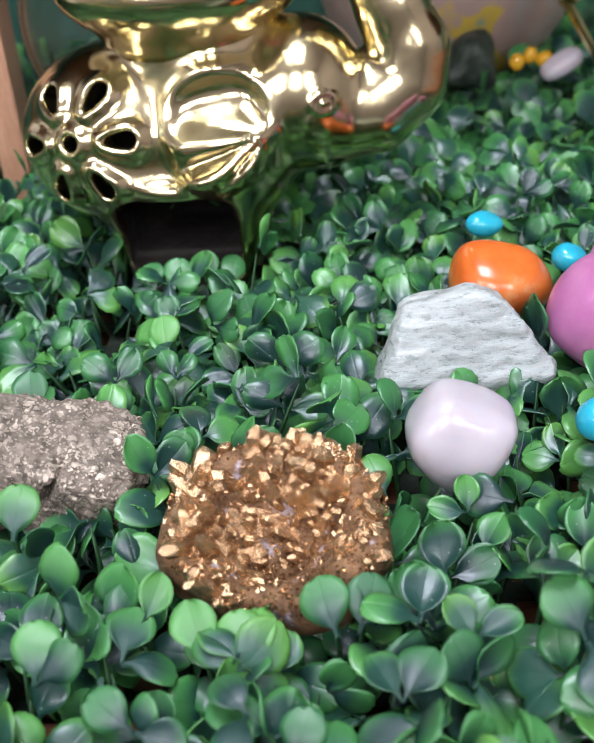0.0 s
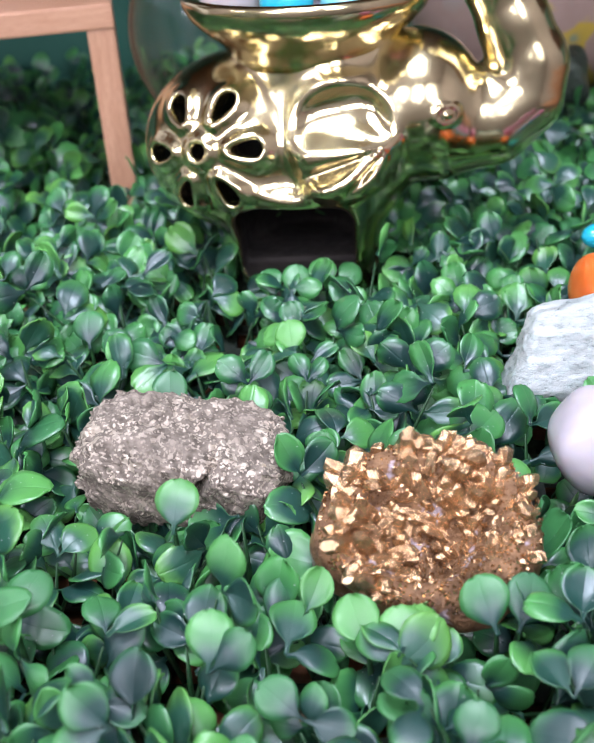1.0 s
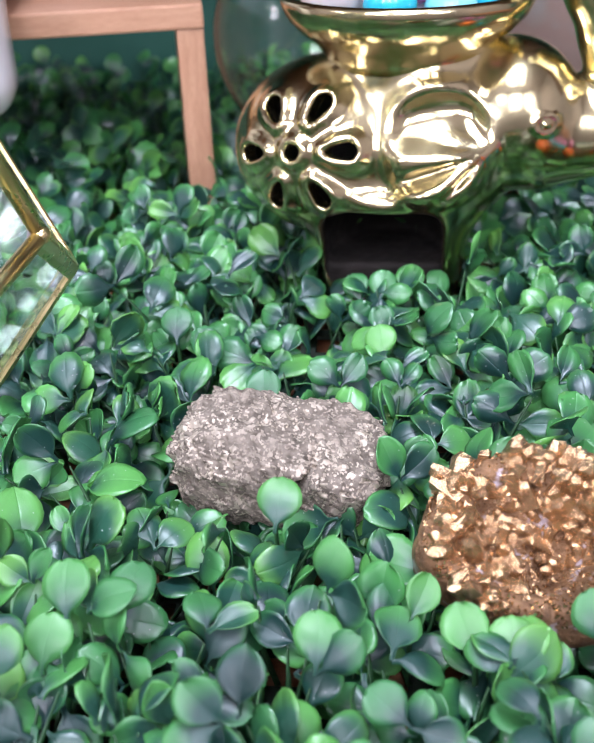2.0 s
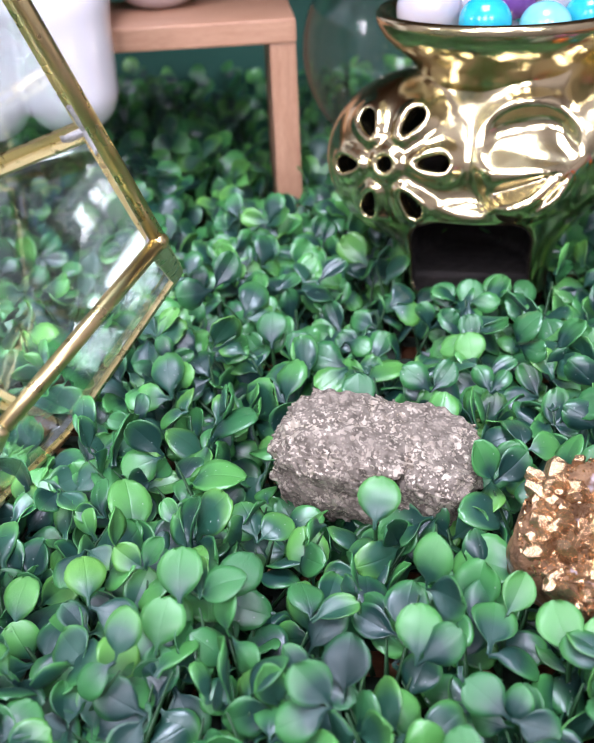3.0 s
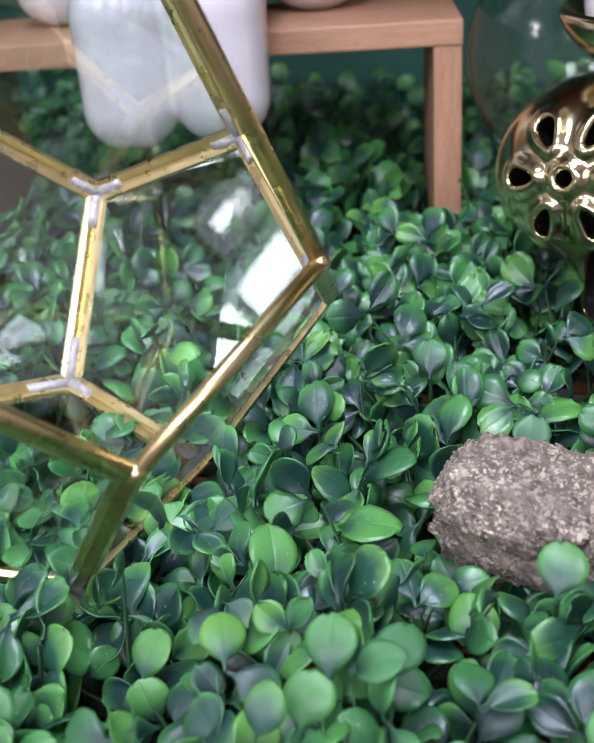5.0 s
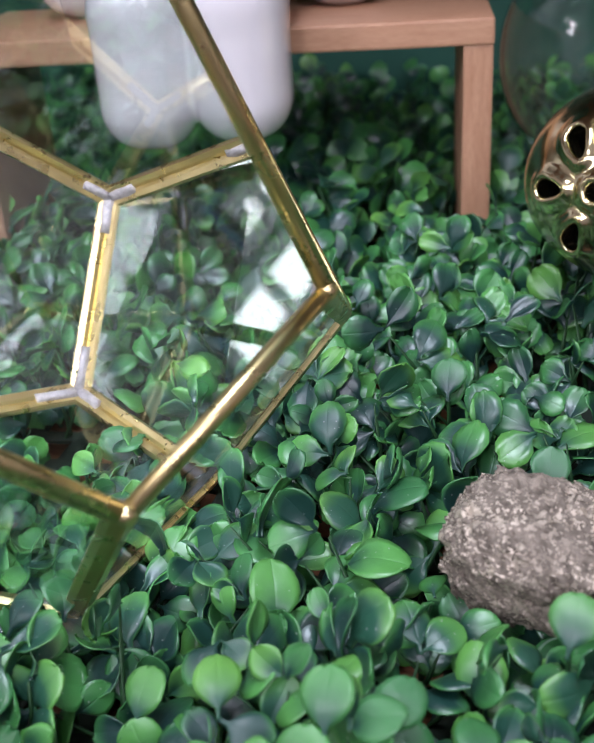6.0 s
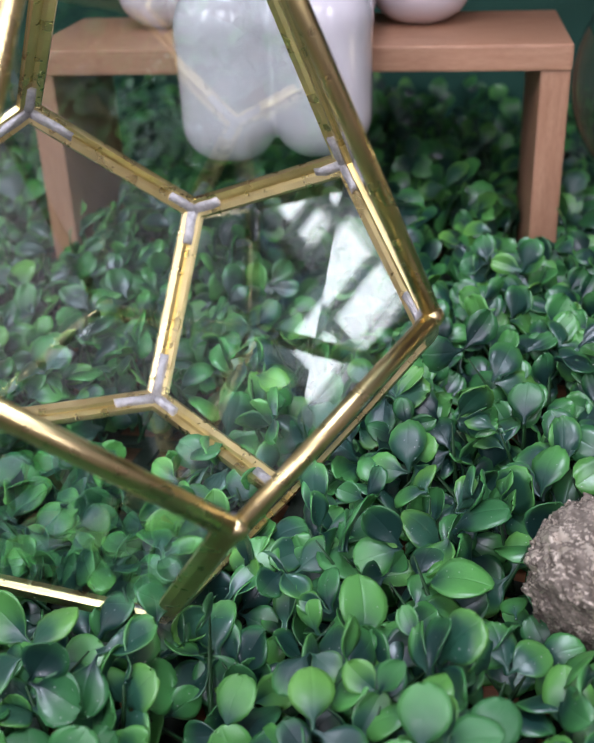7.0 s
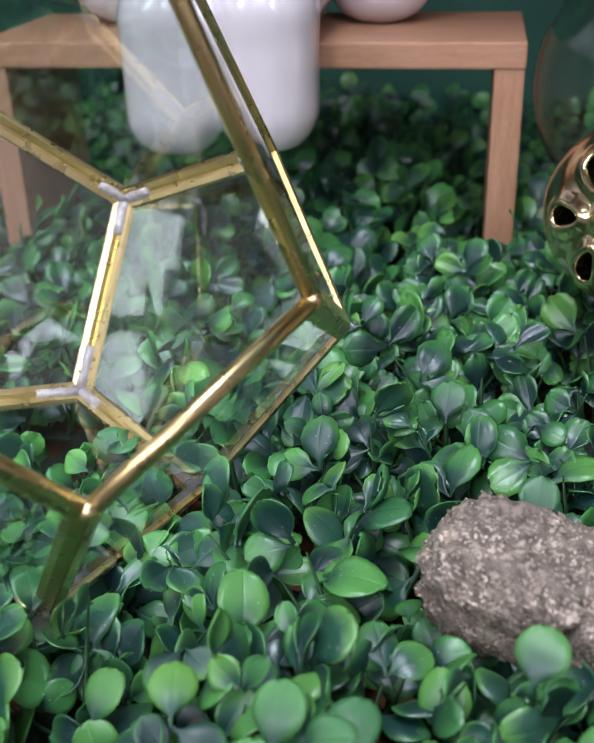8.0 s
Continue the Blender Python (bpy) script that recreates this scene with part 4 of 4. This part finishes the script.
# ---- the boxwood mat ----
def leaf_grid(L, W, cup, curl, thick, rows=5, cols=5, arch=0.08, bend=0.0, wave=0.0):
    """A round cupped leaf that starts at the origin and points along x: vertices, faces and leaf coordinates."""
    us = [0.5 - 0.5 * math.cos(math.pi * k / rows) for k in range(rows + 1)]
    vs = np.linspace(-1, 1, cols)
    top, uv = [], []
    for u in us:
        # narrow at the stalk, round at the tip
        disc = math.sqrt(max(0.0, 1 - ((u - 0.60) / 0.40) ** 2))
        wedge = math.sin(0.5 * math.pi * min(1.0, max(0.0, u - 0.15) / 0.45)) ** 0.80
        half = 0.5 * W * max(0.09, disc if u > 0.60 else wedge)
        if u > 0.999:
            half = 0.5 * W * 0.22
        for v in vs:
            x = L * (u - 0.05 * v * v * (u > 0.999))
            z = cup * W * (v * v) * math.sin(math.pi * min(1, 0.1 + u * 0.8)) - curl * L * u * u + arch * L * math.sin(math.pi * u)
            z -= 0.012 * W * max(0.0, 1 - abs(v) * 2) * (1 - 0.6 * u)
            z += wave * W * abs(v) ** 3 * math.sin(6.0 * u + 2.0 * v)
            top.append((x, half * v + bend * W * u * u, z))
            uv.append((u, 0.5 + 0.5 * v))
    n = len(top)
    faces = []
    for i in range(rows):
        for j in range(cols - 1):
            a = i * cols + j
            faces.append((a, a + cols, a + cols + 1, a + 1))
    verts = list(top)
    if thick:
        verts += [(x, y, z - thick) for x, y, z in top]
        uv += uv
        faces += [tuple(k + n for k in f[::-1]) for f in list(faces)]
        ring = [j for j in range(cols)] + [i * cols + cols - 1 for i in range(1, rows + 1)] + [rows * cols + j for j in range(cols - 2, -1, -1)] + [i * cols for i in range(rows - 1, 0, -1)]
        for a, b in zip(ring, ring[1:] + ring[:1]):
            faces.append((a, b, b + n, a + n))
    return np.array(verts), np.array(faces), np.array(uv)


LEAVES = [(leaf_grid(1, w, c, k, 0.03, 7, 5, h, b, q), leaf_grid(1, w, c, k, 0.0, 6, 4, h, b, q), leaf_grid(1, w, c, k, 0.028, 11, 9, h, b, q)) for w, c, k, h, b, q in
          ((0.80, -0.05, 0.12, 0.10, 0.00, 0.05), (0.72, -0.09, 0.22, 0.08, 0.10, -0.07), (0.84, 0.16, -0.08, -0.05, -0.05, 0.06), (0.68, 0.14, -0.12, 0.00, 0.12, 0.08),
           (0.76, -0.12, 0.30, 0.10, -0.10, 0.05), (0.80, 0.08, 0.02, 0.05, 0.06, -0.09), (0.84, -0.08, 0.04, 0.10, -0.04, 0.04), (0.62, 0.20, 0.10, 0.02, -0.14, 0.07),
           (0.70, -0.20, 0.06, 0.06, 0.08, 0.10), (0.78, 0.02, 0.34, 0.12, 0.04, -0.06))]


def leaf_data(name, v, f, uv):
    me = bpy.data.meshes.new(name)
    me.vertices.add(len(v))
    me.vertices.foreach_set("co", v.ravel())
    me.loops.add(f.size)
    me.loops.foreach_set("vertex_index", f.ravel())
    me.polygons.add(len(f))
    me.polygons.foreach_set("loop_start", np.arange(0, f.size, 4))
    me.polygons.foreach_set("use_smooth", [True] * len(f))
    me.update(calc_edges=True)
    la = me.uv_layers.new(name="leaf")
    la.data.foreach_set("uv", uv[f.ravel()].ravel())
    me.materials.append(LEAF)
    return me


# (x, y, half width, half depth, clear height): where stones and feet press the sprigs down
PRESSED = [(-0.0650, 0.220, 0.030, 0.017, 0.020), (0.001, 0.190, 0.027, 0.0225, 0.018), (0.0468, 0.212, 0.0165, 0.0125, 0.024), (0.0545, 0.262, 0.028, 0.011, 0.026),
           (0.0716, 0.303, 0.0185, 0.0125, 0.028), (0.0965, 0.269, 0.016, 0.014, 0.022), (0.113, 0.303, 0.012, 0.01, 0.028), (-0.0365, 0.372, 0.031, 0.037, 0.012), (-0.064, 0.334, 0.012, 0.014, 0.028), (-0.040, 0.334, 0.022, 0.010, 0.036),
           (-0.066, 0.490, 0.045, 0.045, 0.036), (0.088, 0.622, 0.06, 0.06, 0.026), (0.226, 0.520, 0.06, 0.06, 0.026), (-0.2190, 0.2218, 0.054, 0.054, 0.0225), (-0.227, 0.272, 0.016, 0.016, 0.0), (-0.170, 0.243, 0.012, 0.012, 0.0), (-0.133, 0.470, 0.012, 0.044, 0.040), (-0.341, 0.422, 0.012, 0.044, 0.040), (-0.133, 0.470, 0.008, 0.042, 0.012), (-0.341, 0.422, 0.008, 0.042, 0.012), (-0.1300, 0.423, 0.016, 0.014, 0.030), (-0.3330, 0.376, 0.016, 0.014, 0.030)]


# (x, y, z of the blade, length, lean, kind)
STANDING = [(-0.0610, 0.1890, 0.0460, 0.0140, 0.1, 0), (-0.0320, 0.2180, 0.0350, 0.0125, 0.1, 6), (-0.1070, 0.2890, 0.0440, 0.0135, -0.1, 6), (-0.1050, 0.1580, 0.0440, 0.0145, -0.1, 0),
            (-0.0390, 0.2860, 0.0400, 0.0130, -0.2, 6), (-0.0720, 0.2470, 0.0440, 0.0130, 0.0, 5), (-0.0920, 0.1610, 0.0420, 0.0140, 0.3, 4), (-0.1080, 0.1500, 0.0360, 0.0135, 0.1, 6),
            (-0.0490, 0.3290, 0.0400, 0.0125, -0.3, 0), (-0.0390, 0.3270, 0.0415, 0.0135, 0.3, 6), (-0.0290, 0.3290, 0.0430, 0.0130, -0.1, 5), (-0.0190, 0.3280, 0.0420, 0.0130, 0.4, 1),
            (0.0115, 0.1650, 0.0350, 0.0140, -0.35, 6), (0.0215, 0.1655, 0.0350, 0.0140, 0.35, 0), (-0.0070, 0.1590, 0.0310, 0.0150, 0.0, 0), (-0.0170, 0.1620, 0.0330, 0.0135, -0.3, 5), (-0.0265, 0.1700, 0.0345, 0.0120, 0.5, 3)]


def boxwood():
    mat = empty("boxwood_mat", pose(0, 0, 0), "artificial boxwood mat of glossy round green plastic leaves", "artificial greenery")
    bm = bmesh.new()
    bmesh.ops.create_grid(bm, x_segments=44, y_segments=40, size=0.5)
    for v in bm.verts:
        v.co.x, v.co.y = v.co.x * 0.92 - 0.11, v.co.y * 0.66 + 0.365
        v.co.z = max(0.002, top_of_leaves(v.co.x, v.co.y) - 0.034)
    # an open plastic lattice of bars
    holes = list(bm.faces)
    bmesh.ops.inset_individual(bm, faces=holes, thickness=0.0042)
    bmesh.ops.delete(bm, geom=holes, context="FACES")
    ext = bmesh.ops.extrude_face_region(bm, geom=list(bm.faces))
    bmesh.ops.translate(bm, vec=(0, 0, 0.0015), verts=[g for g in ext["geom"] if isinstance(g, bmesh.types.BMVert)])
    part("backing", bm, BACKING, mat, "dark green plastic lattice backing")
    rng = random.Random(11)
    pack = [[], [], []]
    count = 0
    singles, single_meshes = 0, [leaf_data("leaf", *g[2]) for g in LEAVES]
    # leaf copies with coordinates shifted tipward, which puts extra brightness into their colour
    brightened = [leaf_data("leaf", g[2][0], g[2][1], g[2][2] * np.array((0.62, 1.0)) + np.array((0.48, 0.0))) for g in LEAVES]
    sv, sf, sn = [], [], 0
    pitch = 0.0122
    y = 0.055
    row = 0
    while y < 0.69:
        x = -0.52 + (row % 2) * pitch / 2
        while x < 0.30:
            px, py = x + rng.uniform(-0.45, 0.45) * pitch, y + rng.uniform(-0.45, 0.45) * pitch
            x += pitch if y < 0.5 else pitch * 1.3
            # only what lies along the camera's way or close round it
            if px < -0.17 - 0.78 * (py + 0.02) or px > 0.02 + 0.42 * (py + 0.0):
                continue
            h = top_of_leaves(px, py) + rng.gauss(-0.0065, 0.0058)
            for cx, cy, hw, hd, clear in PRESSED:
                if ((px - cx) / hw) ** 2 + ((py - cy) / hd) ** 2 < 1:
                    h = min(h, clear)
            base = Vector((px, py, max(0.003, top_of_leaves(px, py) - 0.033)))
            if h - base.z < 0.004:
                continue
            lean = Vector((rng.gauss(0, 0.34), rng.gauss(-0.12, 0.32), 1)).normalized()
            ln = (h - base.z) / lean.z
            pts = [base, base + lean * ln * 0.5 + Vector((rng.gauss(0, 0.001), rng.gauss(0, 0.001), 0)), base + lean * ln * 0.97]
            for p, rad in zip(pts, (0.0009, 0.0009, 0.0003)):
                for k in range(3):
                    a = 2.094 * k
                    sv.append((p.x + rad * math.cos(a), p.y + rad * math.sin(a), p.z))
            sf.append((sn + 6, sn + 7, sn + 8))
            for r in range(2):
                for k in range(3):
                    a, b = sn + r * 3 + k, sn + r * 3 + (k + 1) % 3
                    sf.append((a, b, b + 3, a + 3))
            sn += 9
            fine = py < 0.40
            # heart-shaped pairs of leaves up the stem, each pair turned to the light in its own way
            pairs = ((0.40, 0.70, 1.0) if rng.random() < 0.60 else (0.66, 1.0)) if fine else (0.62, 1.0)
            size = rng.uniform(0.0108, 0.0156)
            turn = rng.uniform(0, 2 * math.pi)
            for lv, f in enumerate(pairs):
                turn += 2.2 + rng.gauss(0, 0.5)
                nrm = Vector((rng.gauss(0, 0.45), rng.gauss(-0.50, 0.42), 0.80))
                if rng.random() < 0.30:
                    nrm = Vector((rng.gauss(0, 0.9), rng.gauss(-0.5, 0.8), 0.32))
                nrm.normalize()
                t0 = Vector((math.cos(turn), math.sin(turn) + 0.40, 0.40))
                t0 = (t0 - nrm * t0.dot(nrm)).normalized()
                s0 = nrm.cross(t0)
                node = base + lean * (ln * f)
                stalk = node + t0 * rng.uniform(0.0008, 0.0028)
                spread = rng.uniform(0.45, 0.80) if rng.random() < 0.72 else rng.uniform(1.0, 1.5)
                for sg in (-1, 1):
                    if rng.random() < 0.05:
                        continue
                    a = sg * spread + rng.gauss(0, 0.08)
                    fold = rng.gauss(0.12, 0.14)
                    d = (t0 * math.cos(a) + s0 * math.sin(a) + nrm * rng.gauss(0.05, 0.16)).normalized()
                    up = (nrm - s0 * sg * fold - d * nrm.dot(d)).normalized()
                    up = (up - d * up.dot(d)).normalized()
                    sd = up.cross(d)
                    L = size * (1.0, 1.05, 0.88)[lv] * rng.uniform(0.90, 1.10)
                    o = stalk
                    tip = o + d * (0.65 * L)
                    if any(tip.z > cl + 0.004 and ((tip.x - cx) / hw) ** 2 + ((tip.y - cy) / hd) ** 2 < 0.95 for cx, cy, hw, hd, cl in PRESSED):
                        continue
                    k = rng.randrange(len(LEAVES))
                    M = Matrix(((d.x * L, sd.x * L, up.x * L, o.x), (d.y * L, sd.y * L, up.y * L, o.y), (d.z * L, sd.z * L, up.z * L, o.z), (0, 0, 0, 1)))
                    if singles < 300 and lv >= 1 and 0.118 < py < 0.168 and -0.155 < px < 0.065:
                        ob = new("leaf", single_meshes[k])
                        ob.parent = mat
                        ob.matrix_basis = M
                        singles += 1
                        continue
                    v, fc, uv = LEAVES[k][2 if py < 0.24 else 0 if fine else 1]
                    R = np.array(M)
                    pack[0].append(v @ R[:3, :3].T + R[:3, 3])
                    pack[1].append(fc + count)
                    pack[2].append(uv)
                    count += len(v)
        y += pitch * 0.866 if y < 0.5 else pitch * 1.15
        row += 1
    # round leaves that stand clear of the rest, facing the front, all from the brightened copies
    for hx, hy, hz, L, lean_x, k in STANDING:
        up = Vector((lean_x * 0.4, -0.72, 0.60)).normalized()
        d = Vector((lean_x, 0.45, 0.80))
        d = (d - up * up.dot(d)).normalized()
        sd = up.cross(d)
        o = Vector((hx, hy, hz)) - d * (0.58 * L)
        ob = new("leaf", brightened[k])
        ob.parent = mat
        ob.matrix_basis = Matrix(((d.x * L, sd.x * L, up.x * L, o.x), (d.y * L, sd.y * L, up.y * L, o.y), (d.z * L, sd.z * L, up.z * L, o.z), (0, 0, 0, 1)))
        foot = Vector((o.x, o.y + 0.006, 0.006))
        for p, rad in ((foot, 0.0009), (foot.lerp(o, 0.6), 0.0009), (o + d * 0.1 * L, 0.0006)):
            sv.extend((p.x + rad * math.cos(2.094 * q), p.y + rad * math.sin(2.094 * q), p.z) for q in range(3))
        for r in range(2):
            sf.extend((sn + r * 3 + q, sn + r * 3 + (q + 1) % 3, sn + r * 3 + (q + 1) % 3 + 3, sn + r * 3 + q + 3) for q in range(3))
        sn += 9
    me = leaf_data("foliage", np.concatenate(pack[0]), np.concatenate(pack[1]), np.concatenate(pack[2]))
    ob = new("foliage", me)
    ob.parent = mat
    tagged(ob, "dense glossy green boxwood leaves", kind="stuff")
    st = link("stem_tangle", mesh_of("stem_tangle", sv, sf), STEM, mat)
    tagged(st, "thin green plastic stems", kind="stuff")


boxwood()
